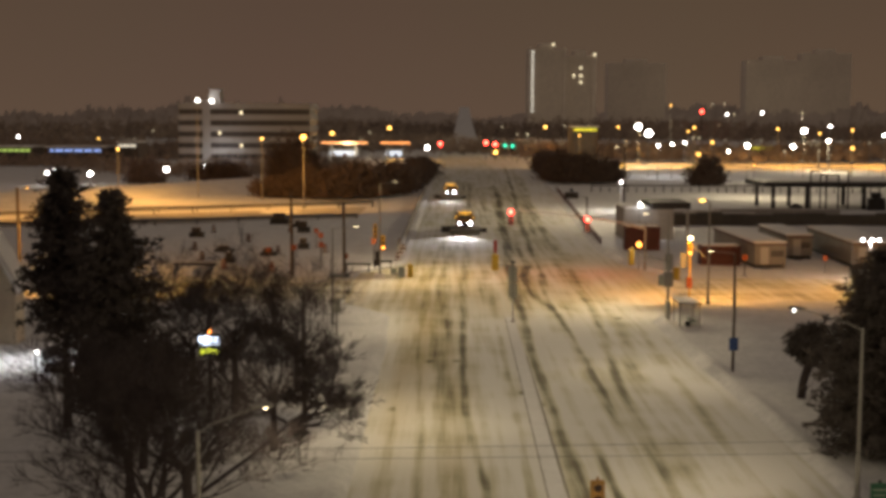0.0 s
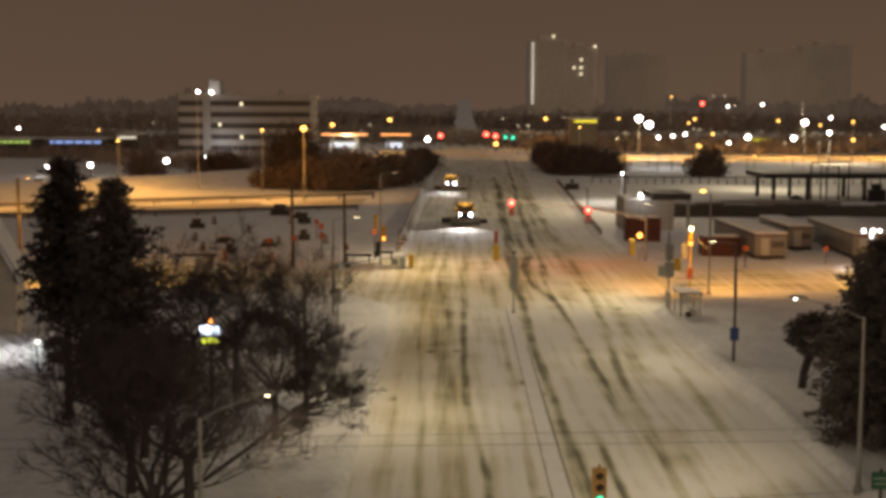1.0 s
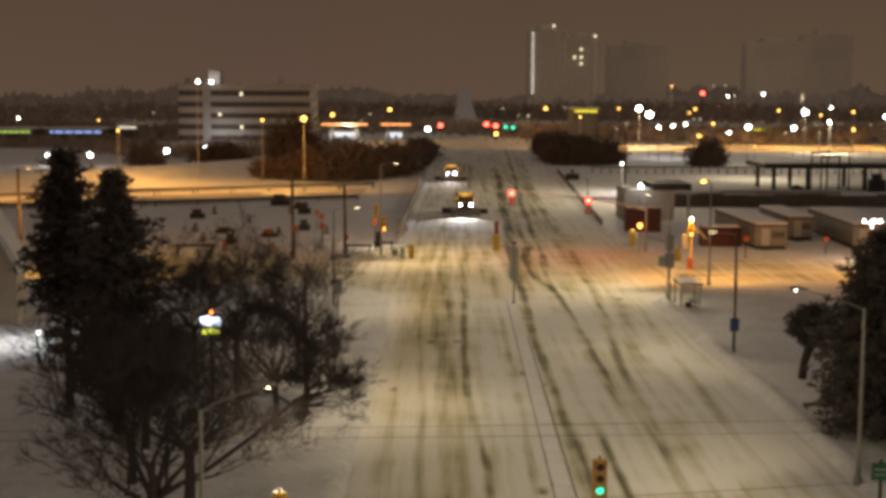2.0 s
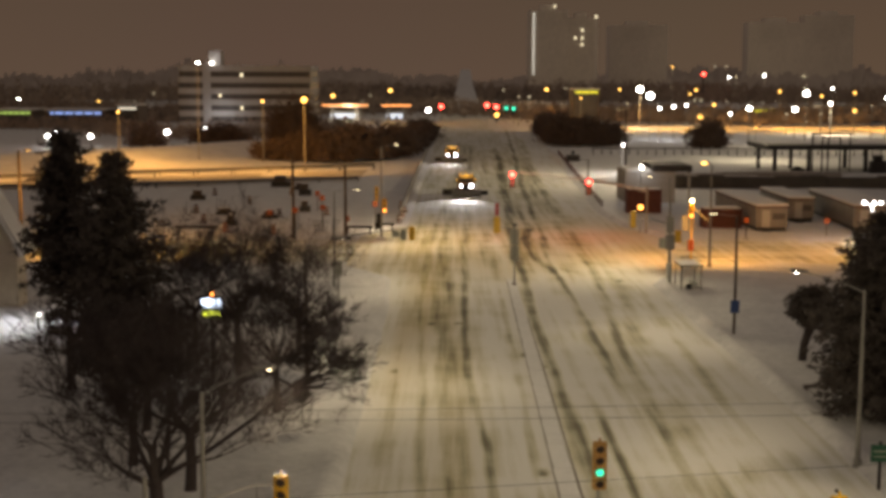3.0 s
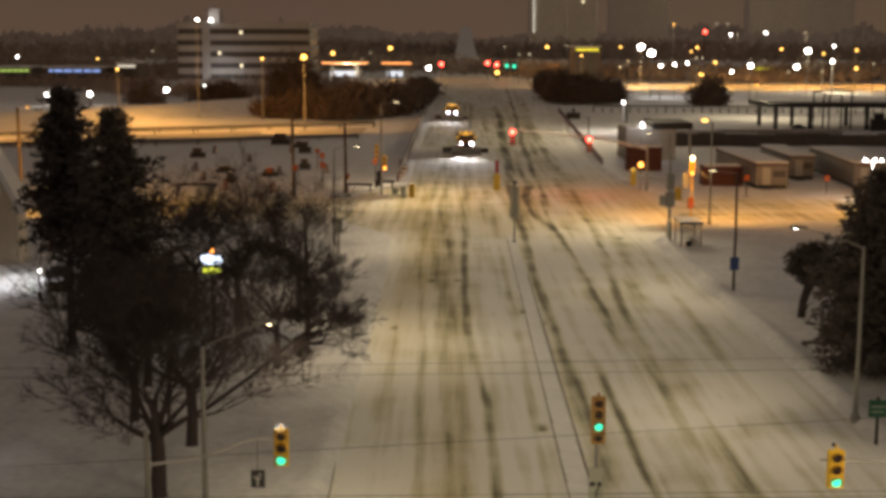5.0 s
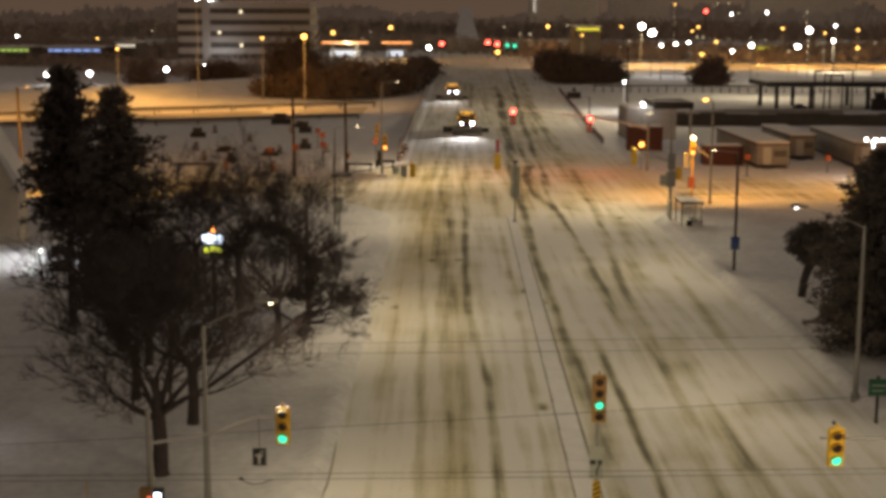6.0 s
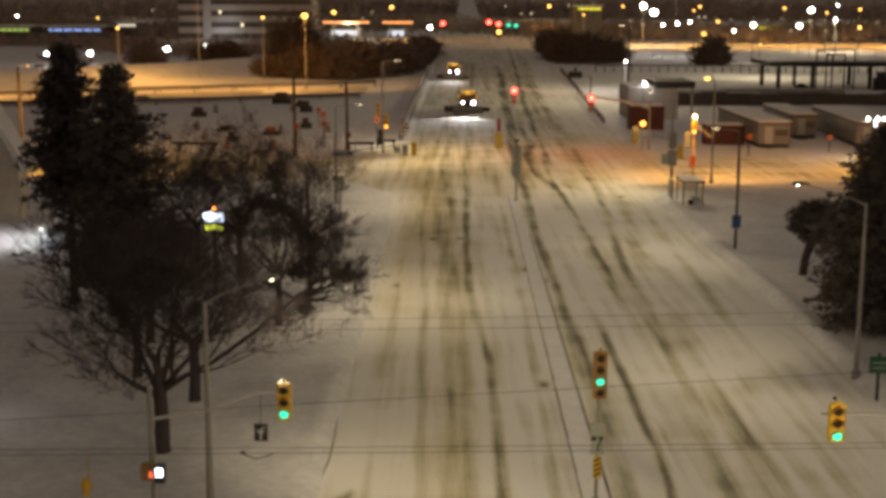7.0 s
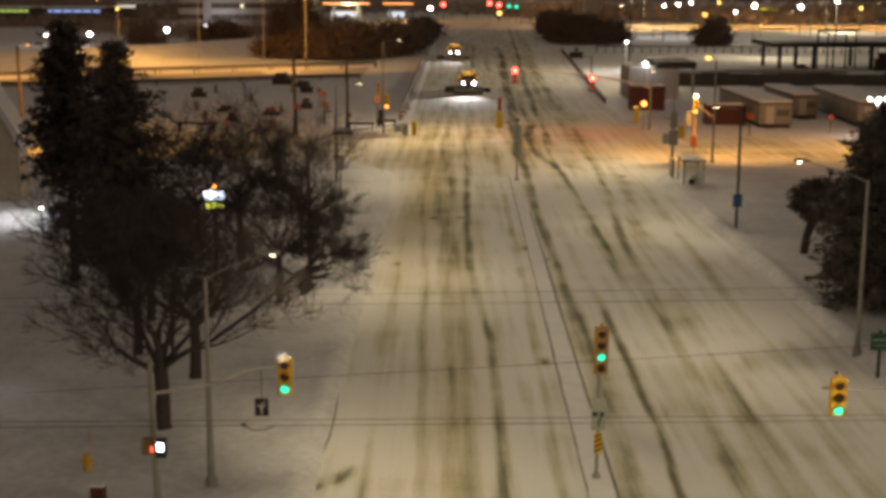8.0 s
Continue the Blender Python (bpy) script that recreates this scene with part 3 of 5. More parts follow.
part("red_board", box(-1.6, 0.58, 5.65, -1.3, 0.62, 6.7, 0.01), mat("red_sign", (0.42, 0.03, 0.02), 0.5, 0, 0.2, 3), t, "narrow red board above the signal")
part("sign_back", box(-0.36, 0.09, 3.3, 0.36, 0.12, 4.55, 0.02), SIGNBACK, t)
part("sign_back", box(-0.36, 0.09, 2.0, 0.36, 0.12, 3.2, 0.02), SIGNBACK, t)
part("cap", box(-0.2, -0.2, 4.9, 0.2, 0.2, 5.05, 0.03), BLACK, t)
part("footing", tube([(0, 0, -0.1), (0, 0, 0.15)], [0.22, 0.16], 10), CONCRETE, t)

# crossing, east corner pole with its signal back and boxes
t = thing("corner_signal", 20.0, 119.8, 0, "tall grey corner pole with boxes and a signal arm", "traffic signal")
part("pole", tube([(0, 0, 0), (-0.1, 0, 8.3)], [0.14, 0.09], 10), GALV, t)
part("mast_arm", tube([(0, 0, 4.2), (-1.6, 0, 4.65), (-3.1, 0, 4.85)], 0.045, 8), GALV, t)
# added head: the pole top is bare, this one brightens the crossing
cutoff_head(t, -0.1, -2.0, 8.45)
signal_head(t, -3.3, 0, 5.35, [DARKLENS, DARKLENS, DARKLENS], 0.5, 0.47, towards=1)
for z0, z1, w in ((3.5, 4.9, 0.34), (2.0, 3.3, 0.4)):
    part("control_box", box(-w, -0.35, z0, w * 0.9, 0.3, z1, 0.04), GALV, t)
part("control_box", box(0.42, -0.3, 2.6, 0.95, 0.2, 3.7, 0.04), YELLOW, t)
part("control_box", box(-0.95, -0.3, 2.1, -0.45, 0.2, 3.0, 0.04), SIGNBACK, t)

t = thing("corner_signal", 23.0, 126.0, 0, "yellow corner signal post glowing in lamp light", "traffic signal")
part("post", tube([(0, 0, 0), (0, 0, 5.2)], 0.08, 10), YELLOW, t)
signal_head(t, -0.05, -0.1, 5.4, [DARKLENS, DARKLENS, L_SODIUM], 0.45, 0.4)
part("top_lamp", ball(0, -0.1, 5.75, 0.17), L_WARM, t)
part("brace", tube([(0.1, 0, 5.1), (1.5, 0, 3.9)], 0.06, 8), GALV, t)
part("push_box", box(-0.3, -0.25, 1.1, 0.2, 0.2, 2.1, 0.03), ORANGE, t)
part("control_box", box(-0.8, 0.2, 2.9, -0.25, 0.6, 4.3, 0.05), GALV, t)

# far side of the crossing, facing the street
t = thing("mast_signal", 22.4, 150, 0, "long mast arm with two black signals showing red", "traffic signal", "street signals")
part("pole", tube([(0, 0, 0), (0, 0, 5.2)], [0.14, 0.1], 10), GALV, t)
part("mast_arm", tube([(0, 0, 4.6), (-3, 0, 5.35), (-6.5, 0, 5.9), (-15, 0, 6.75)], [0.11, 0.095, 0.08, 0.05], 8), PALESTEEL, t)
for x, z in ((-14.9, 6.75), (-6.45, 5.97)):
    signal_head(t, x, -0.1, z + 0.02, [L_RED, DARKLENS, DARKLENS], 0.62, 0.58, body=BLACK, lens_r=0.28)
t = thing("beacon", 21.7, 150, 0, "amber warning beacon on a short steel post", "beacon")
part("post", tube([(0, 0, 0), (0, 0, 2.6)], 0.06, 8), GALV, t)
hd = part("beacon_head", box(-0.3, -0.1, 2.55, 0.3, 0.2, 3.2, 0.04), BLACK, t)
part("lens", disc(0, -0.1, 2.88, 0.27, 0.06), L_AMBER, hd)

# west corner
t = thing("corner_signal", -8.9, 109.3, 0, "slim corner pole with an arm carrying signs and a yellow signal", "traffic signal")
part("pole", tube([(0, 0, 0), (0.05, 0, 7.9)], [0.12, 0.07], 10), GALV, t)
part("mast_arm", tube([(0, 0, 4.15), (1.2, 0, 4.3), (5.0, 0, 4.85), (6.3, 0, 5.0)], [0.05, 0.045, 0.035, 0.03], 8), GALV, t)
for x0, x1, z0, z1 in ((4.7, 5.25, 4.2, 4.75), (5.35, 5.85, 4.0, 4.85)):
    part("sign_back", box(x0, -0.03, z0, x1, 0.03, z1, 0.02), SIGNBACK, t)
signal_head(t, 6.3, 0, 5.05, [DARKLENS, DARKLENS, DARKLENS], 0.42, 0.33, towards=1)
# lamp head added to a bare pole to light the west corner
cutoff_head(t, 0.05, 1.9, 8.05)
part("bracket_box", box(-0.15, -0.3, 4.0, 1.4, 0.1, 4.25, 0.03), DARKSTEEL, t)
t = thing("meter_post", -8.1, 103.4, 0, "grey steel control cabinet on a short post", "cabinet")
part("post", tube([(0, 0, 0), (0, 0, 2.1)], 0.07, 8), GALV, t)
part("cabinet", box(-0.3, -0.2, 2.0, 0.3, 0.2, 3.05, 0.03), GALV, t)
part("door_panel", box(-0.24, -0.225, 2.08, 0.24, -0.203, 2.97, 0.01), SIGNBACK, t)

t = thing("corner_signal", -6.6, 143, 0, "tall far-corner pole with an amber pedestrian light", "traffic signal")
part("pole", tube([(0, 0, 0), (0, 0, 9.8)], [0.13, 0.08], 10), GALV, t)
signal_head(t, -0.5, 0, 5.6, [DARKLENS, DARKLENS, DARKLENS], 0.42, 0.5, towards=-1)
hd = signal_head(t, 0.35, -0.1, 4.4, [DARKLENS, DARKLENS, L_AMBER], 0.45, 0.5)
part("control_box", box(-0.5, -0.25, 1.2, -0.1, 0.2, 2.8, 0.03), DARKSTEEL, t)
cutoff_head(t, 0.0, 1.6, 10.0)
part("footing", box(-0.5, -0.5, 0, 0.5, 0.5, 0.3, 0.05), SNOW_CAP, t)

# wooden utility poles
for x, y, h, top in ((-15.9, 143, 9.0, ""), (-10.4, 143, 7.9, ""), (30.6, 230, 11.7, ""), (-41.2, 132, 9.9, "lamp"), (19.3, 89.4, 8.0, "sign")):
    t = thing("utility_pole", x, y, 0, {"": "dark weathered wooden utility pole in the snow", "lamp": "dark wooden pole with a small orange lamp",
                                        "sign": "slim dark pole carrying a small blue sign"}[top], "utility pole", "utility poles")
    part("pole", tube([(0, 0, -0.1), (0.03, 0, h * 0.5), (-0.02, 0, h)], [0.19, 0.17, 0.14] if top != "sign" else [0.10, 0.09, 0.07], 10), DARKPOLE, t)
    part("collar", tube([(0, 0, h * 0.62), (0, 0, h * 0.62 + 0.12)], 0.17 if top != "sign" else 0.12, 10), GALV, t)
    # invented head, put here to brighten the far road
    if x > 30:
        cutoff_head(t, 0, -1.3, h + 0.2)
    if top == "lamp":
        part("arm", tube([(0, 0, h - 0.2), (0.9, 0, h + 0.05)], 0.03, 6), GALV, t)
        lamp_head(t, 0.95, 0, h + 0.05, 1, L_SODIUM)
    if top == "sign":
        # lamp head added for light on the lanes; the pole carries only its sign
        cutoff_head(t, 0, -1.6, 8.15)
        part("sign_plate", box(-0.3, -0.14, 1.55, 0.3, -0.11, 2.42, 0.02), BLUE, t, "small blue sign plate")

# road signs
t = thing("road_sign", -6.9, 64.7, 0.1, "diamond road sign seen from its grey back", "road sign")
part("post", tube([(0, 0, 0), (0, 0, 2.25)], 0.035, 8), GALV, t)
bm = bmesh.new()
f = bm.faces.new([bm.verts.new(p) for p in ((-0.52, 0.05, 1.62), (0, 0.05, 1.08), (0.52, 0.05, 1.62), (0, 0.05, 2.2))])
bmesh.ops.solidify(bm, geom=[f], thickness=0.02)
part("plate", bm, SIGNBACK, t)
part("snow_foot", ball(0, 0, -0.02, 0.35, 1.2, 1, 0.35), SNOW_CAP, t)
t = thing("road_sign", 18.1, 55.1, 0.12, "dark green street sign on a square post", "road sign")
part("post", box(-0.06, -0.06, -0.1, 0.06, 0.06, 1.95, 0.01), DARKSTEEL, t)
pl = part("plate", box(-0.42, -0.1, 1.1, 0.55, -0.07, 1.85, 0.02), GREEN, t)
part("text_bar", box(-0.3, -0.112, 1.54, 0.4, -0.102, 1.59), SIGNBACK, pl)
part("text_bar", box(-0.3, -0.112, 1.32, 0.25, -0.102, 1.36), SIGNBACK, pl)
t = thing("road_sign", 18.9, 200, 0, "overhead street sign board with a diamond on top", "road sign")
part("post", tube([(2.3, 0.2, 0), (2.3, 0.2, 5.2)], 0.1, 8), GALV, t)
part("arm", tube([(2.3, 0.2, 5.1), (-0.9, 0.2, 5.35)], 0.05, 8), GALV, t)
part("board", box(-1.0, 0, 4.9, 1.0, 0.08, 5.85, 0.02), DARKSTEEL, t)
bm = bmesh.new()
f = bm.faces.new([bm.verts.new(p) for p in ((-0.35, 0, 6.15), (0, 0, 5.87), (0.35, 0, 6.15), (0, 0, 6.5))])
bmesh.ops.solidify(bm, geom=[f], thickness=0.03)
part("diamond_plate", bm, DARKSTEEL, t)

# hydrant stake and post box near the mast signal
t = thing("hydrant", -12.1, 43.5, 0.1, "yellow hydrant with a marker stake in snow", "hydrant")
part("body", tube([(0, 0, 0), (0, 0, 0.45), (0, 0, 0.55), (0, 0, 0.62)], [0.13, 0.12, 0.15, 0.05], 10), YELLOW, t)
part("nozzle", tube([(-0.2, 0, 0.36), (0.2, 0, 0.36)], 0.06, 8), YELLOW, t)
part("stake", tube([(0.05, 0.1, 0), (0.1, 0.1, 1.35)], 0.018, 6), YELLOW, t)
t = thing("utility_box", -11.0, 40.6, 0.1, "small dark red utility box in the snow", "utility box")
part("body", box(-0.22, -0.2, -0.1, 0.22, 0.2, 0.62, 0.03), RUST, t)
part("lid", box(-0.25, -0.23, 0.62, 0.25, 0.23, 0.7, 0.02), SNOW_CAP, t)

# overhead cables across the street
for y, z, sag, slope in ((28.0, 7.03, 0.10, 0.0125), (28.12, 7.11, 0.10, 0.0125), (39.6, 6.90, 0.14, 0.014), (39.7, 7.20, 0.14, 0.018), (33.6, 6.61, 0.08, 0.062)):
    c = thing("overhead_cable", 0, y, 0, "thin black overhead cable strung across the street", "cable", "overhead cables")
    part("wire", tube([(x, 0, z + sag * (x / 30.0) ** 2 + slope * x) for x in range(-30, 31, 3)], 0.0065, 5), BLACK, c)
for x in (-30, 30):
    for y in (28.06, 39.65, 33.6):
        t = thing("utility_pole", x, y, 0, "dark weathered wooden utility pole in the snow", "utility pole", "utility poles")
        part("pole", tube([(0, 0, -0.1), (0, 0, 9.2)], [0.15, 0.11], 8), DARKPOLE, t)

# the slack loop of a splice on the nearer cable
c = thing("cable_splice", 0, 27.98, 0, "short slack loop of black cable at a splice", "cable")
part("loop", tube([(-4.42, 0, 7.0), (-4.32, 0, 6.93), (-4.15, 0, 6.87), (-3.95, 0, 6.90), (-3.82, 0, 6.96), (-3.72, 0, 7.0)], 0.012, 6), BLACK, c)
part("clamp", box(-4.46, -0.02, 6.97, -4.36, 0.02, 7.03, 0.008), BLACK, c)

# bus shelter
t = thing("bus_shelter", 19.9, 110.0, 0.05, "small glass bus shelter with dark frame in snow", "bus shelter")
for x in (-0.8, 0.8):
    for y in (-1.5, 1.5):
        part("post", box(x - 0.04, y - 0.04, 0, x + 0.04, y + 0.04, 1.95, 0.01), DARKSTEEL, t)
part("roof", box(-0.95, -1.7, 1.95, 0.95, 1.7, 2.05, 0.03), DARKSTEEL, t)
part("roof_snow", box(-0.9, -1.65, 2.053, 0.9, 1.65, 2.13, 0.04), SNOW_CAP, t)
for p in ((0.79, -1.4, 0.2, 0.81, 1.4, 1.9), (-0.75, 1.49, 0.2, 0.75, 1.51, 1.9), (-0.75, -1.51, 0.2, 0.75, -1.49, 1.9)):
    pane = part("pane", box(*p), GLASS, t)
    pane.visible_shadow = False
part("bench", box(0.2, -1.1, 0.4, 0.7, 1.1, 0.46, 0.01), DARKSTEEL, t)
part("litter_bin", tube([(-0.1, -1.1, 0), (-0.1, -1.1, 0.5)], [0.2, 0.24], 10), BLACK, t)
t = thing("ad_panel", 18.7, 112.2, 0.05, "narrow dark panel standing behind the bus shelter", "panel")
part("board", box(-0.12, -0.6, 0.2, 0.12, 0.6, 1.75, 0.03), SIGNBACK, t)
part("foot", box(-0.15, -0.5, -0.05, 0.15, 0.5, 0.2, 0.02), DARKSTEEL, t)

# ---------------- trees ----------------


def grow(verts, faces, p, d, length, r, depth, rnd, droop=0.0):
    """Adds one limb as a tapered tube and then its side limbs."""
    sides = 7 if r > 0.12 else 5 if r > 0.035 else 3
    n = max(2, min(5, int(length / 0.45) + 1))
    pts, rads = [p.copy()], [r]
    for k in range(n):
        d = (d + Vector((rnd.uniform(-1, 1), rnd.uniform(-1, 1), rnd.uniform(-0.7, 0.8) - droop)) * 0.16).normalized()
        pts.append(pts[-1] + d * (length / n))
        rads.append(r * (1 - 0.55 * (k + 1) / n))
    base = len(verts)
    for i, q in enumerate(pts):
        dd = (pts[min(i + 1, n)] - pts[max(i - 1, 0)]).normalized()
        s = dd.cross(Vector((0.31, 0.17, 0.93))).normalized()
        w = s.cross(dd)
        for k in range(sides):
            a = 2 * math.pi * k / sides
            verts.append(q + (s * math.cos(a) + w * math.sin(a)) * rads[i])
    for i in range(n):
        for k in range(sides):
            a, b = base + i * sides + k, base + i * sides + (k + 1) % sides
            faces.append((a, b, b + sides, a + sides))
    if depth == 0:
        return
    kids = rnd.choice((2, 3, 3)) if depth > 3 else rnd.choice((3, 3, 4))
    for k in range(kids):
        i = n if k == 0 else rnd.randint(max(1, n // 2), n)
        side = Vector((rnd.uniform(-1, 1), rnd.uniform(-1, 1), rnd.uniform(-0.35, 0.75)))
        nd = (d * rnd.uniform(0.55, 1.1) + side * rnd.uniform(0.55, 0.95)).normalized()
        grow(verts, faces, pts[i], nd, length * rnd.uniform(0.62, 0.88), max(rads[i] * rnd.uniform(0.55, 0.8), 0.009), depth - 1, rnd, droop)


def bare_tree(x, y, trunk, r, limbs, limb_len, depth, seed, label, lean=(0, 0), up=0.7, limb_r=0.62):
    rnd = random.Random(seed)
    t = thing("bare_tree", x, y, 0.1, label, "tree", "bare trees")
    top = Vector((lean[0] * trunk, lean[1] * trunk, trunk))
    bm = tube([(0, 0, -0.3), (0, 0, 0.15), tuple(top * 0.5 + Vector((0.05, 0, 0))), tuple(top)], [r * 1.7, r * 1.15, r, r * 0.95], 12)
    part("trunk", bm, BARK, t)
    verts, faces = [], []
    for k in range(limbs):
        a = 2 * math.pi * (k + rnd.uniform(-0.3, 0.3)) / limbs
        d = Vector((math.cos(a) + lean[0], math.sin(a) + lean[1], rnd.uniform(0.6, 1.4) * up)).normalized()
        grow(verts, faces, top - Vector((0, 0, rnd.uniform(0, 0.25))), d, limb_len * rnd.uniform(0.85, 1.15), r * limb_r, depth, rnd)
    arrays("crown", [tuple(v) for v in verts], faces, BARK, t)
    return t


bare_tree(-10.5, 48.1, 2.3, 0.27, 7, 2.15, 7, 3, "large bare deciduous tree with a forked trunk in snow", up=1.05, limb_r=0.55)
bare_tree(-10.4, 54.3, 2.6, 0.22, 6, 1.75, 6, 11, "bare deciduous tree with many fine dark twigs", up=0.8)
leaning = bare_tree(-10.7, 59.5, 3.3, 0.085, 7, 1.3, 6, 8, "low leaning bare tree with a dense dark crown", lean=(1.22, 0.05), up=0.35, limb_r=1.5)
bare_tree(-12.2, 79, 2.8, 0.2, 7, 2.2, 6, 21, "bare deciduous tree with upright twigs", up=1.2)
bare_tree(-8.9, 82, 2.4, 0.17, 7, 1.85, 6, 29, "bare deciduous tree with upright twigs", up=1.2)
bare_tree(-15.6, 84, 2.4, 0.17, 7, 1.9, 6, 33, "bare deciduous tree with upright twigs", up=1.1)
bare_tree(-13.6, 58, 2.2, 0.2, 6, 1.75, 6, 45, "bare deciduous tree with many fine dark twigs", up=1.1)


bare_tree(-14.3, 64, 2.4, 0.2, 8, 1.8, 6, 61, "bare deciduous tree with many fine dark twigs", up=1.0)
bare_tree(-8.5, 67.5, 2.6, 0.17, 7, 1.65, 6, 67, "bare deciduous tree with many fine dark twigs", up=1.15)


def tufts(centres, rnd, size, count, flat=0.6):
    """Sprays of narrow leaf blades round each centre."""
    verts, faces = [], []
    for c in centres:
        for _ in range(count):
            d = Vector((rnd.gauss(0, 1), rnd.gauss(0, 1), rnd.gauss(0, flat))).normalized()
            s = d.cross(Vector((rnd.uniform(-1, 1), rnd.uniform(-1, 1), rnd.uniform(-1, 1)))).normalized() * size * rnd.uniform(0.10, 0.24)
            o = Vector(c) + d * size * rnd.uniform(0, 0.35)
            b = len(verts)
            e = o + d * size * rnd.uniform(0.6, 1.1)
            verts += [tuple(o - s), tuple(o + s), tuple(e + s * 0.3), tuple(e - s * 0.3)]
            faces.append((b, b + 1, b + 2, b + 3))
    return verts, faces


# the leaning tree's arched bough, thick with tangled growth
rnd = random.Random(91)
ARCH = [(0.8, 0.2, 5.6), (1.7, 0.2, 7.4), (2.7, 0.3, 7.5), (3.7, 0.2, 7.2), (4.55, 0, 6.45), (4.9, -0.1, 5.4), (4.5, 0, 4.5), (3.6, 0.1, 4.4)]
part("bough", tube([(3.9, 0.15, 3.2), (2.0, 0.2, 4.3)] + ARCH, [0.06, 0.07, 0.07, 0.07, 0.07, 0.065, 0.06, 0.05, 0.04, 0.02], 7), BARK, leaning)
cs = []
for a, b in zip(ARCH, ARCH[1:]):
    for k in range(46):
        q = Vector(a).lerp(Vector(b), rnd.random())
        cs.append(q + Vector((rnd.gauss(0, 0.2), rnd.gauss(0, 0.2), rnd.gauss(0, 0.17))))
v, f = tufts(cs, rnd, 0.26, 7, 1.0)
arrays("tangle", v, f, BARK, leaning)


def evergreen(x, y, height, low, radius, seed, label, top_power=0.7, whorls=26, skirt=1.0, per=11):
    rnd = random.Random(seed)
    t = thing("evergreen_tree", x, y, 0.1, label, "tree", "evergreens")
    part("trunk", tube([(0, 0, -0.3), (0.05, 0, height * 0.4), (0, 0, height * 0.97)], [0.26, 0.18, 0.03], 9), BARK, t)
    cs = []
    bm = bmesh.new()
    for k in range(whorls):
        f = (k + 0.5) / whorls
        z = low + (height - low) * f
        env = radius * (max(1 - f, 0.03) ** top_power) * (0.75 + 0.25 * min(1, f * 5)) * skirt * (0.88 + 0.20 * math.sin(k * 1.9 + seed) * math.sin(k * 0.7 + seed * 2)) * rnd.uniform(0.86, 1.12)
        for j in range(per):
            a = rnd.uniform(0, 2 * math.pi)
            L = env * rnd.uniform(0.4, 1.04) * (1 + 0.2 * math.sin(2 * a + k * 0.9 + seed))
            dz = rnd.uniform(-0.25, 0.15) * L
            p0, p1 = Vector((0, 0, z)), Vector((L * math.cos(a), L * math.sin(a), z + dz))
            add_tube(bm, [p0, p0.lerp(p1, 0.6) + Vector((0, 0, 0.06 * L)), p1], [0.035, 0.022, 0.008], 3, False)
            m = max(2, int(L / 0.32))
            for q in range(m):
                s = 0.25 + 0.75 * (q + rnd.random()) / m
                cs.append(p0.lerp(p1, s) + Vector((rnd.gauss(0, 0.12), rnd.gauss(0, 0.12), rnd.gauss(0, 0.1))))
    part("branchwork", bm, BARK, t)
    v, f = tufts(cs, rnd, 0.33, 8)
    arrays("crown", v, f, NEEDLE, t)
    return t


evergreen(-20.3, 72.7, 13.9, 5.2, 3.1, 4, "tall dark ragged evergreen with a bare lower trunk", 0.36, per=21)
evergreen(-16.3, 66.9, 13.1, 2.4, 4.3, 9, "tall dark ragged evergreen with a bare lower trunk", 0.5, per=23)
evergreen(22.1, 66.8, 9.6, 0.3, 4.9, 15, "broad dark evergreen reaching down to the snow", 0.28, 28, 1.0, 23)
evergreen(24.2, 73, 9.7, 0.3, 4.7, 19, "broad dark evergreen reaching down to the snow", 0.28, 28, 1.0, 23)
evergreen(24.6, 59.5, 8.4, 0.3, 3.8, 23, "broad dark evergreen reaching down to the snow", 0.35, 22, 1.0, 21)

# small pruned tree with a leaning trunk, and the round bush by the lit forecourt
rnd = random.Random(5)
t = thing("small_tree", 21.6, 80.8, 0.1, "small dense-crowned tree with a thick leaning trunk", "tree")
part("trunk", tube([(0, 0, -0.2), (0.1, 0, 1.0), (0.5, 0, 2.3), (0.9, 0, 3.2)], [0.26, 0.24, 0.3, 0.1], 9), BARK, t)
cs = [(0.5 + 1.55 * r * math.cos(a) * math.cos(b), 1.2 * r * math.sin(a) * math.cos(b), 3.3 + 1.15 * r * math.sin(b))
      for a, b, r in ((rnd.uniform(0, 6.28), rnd.uniform(-1.5, 1.5), rnd.uniform(0.3, 1.1) ** 0.6) for _ in range(420))]
v, f = tufts(cs, rnd, 0.34, 8, 1.0)
arrays("crown", v, f, NEEDLE, t)
for x, y, r in ((-25.4, 88.5, 0.95),):
    t = thing("round_bush", x, y, 0.1, "round clipped bush against bright snow", "bush")
    cs = [(r * k * math.cos(a) * math.cos(b), r * k * math.sin(a) * math.cos(b), r * 0.85 + r * k * math.sin(b))
          for a, b, k in ((rnd.uniform(0, 6.28), rnd.uniform(-1.5, 1.5), rnd.uniform(0.2, 1.0) ** 0.5) for _ in range(240))]
    v, f = tufts(cs, rnd, 0.25, 8, 1.0)
    arrays("crown", v, f, NEEDLE, t)
    part("stem", tube([(0, 0, -0.1), (0, 0, 0.7)], 0.08, 6), BARK, t)


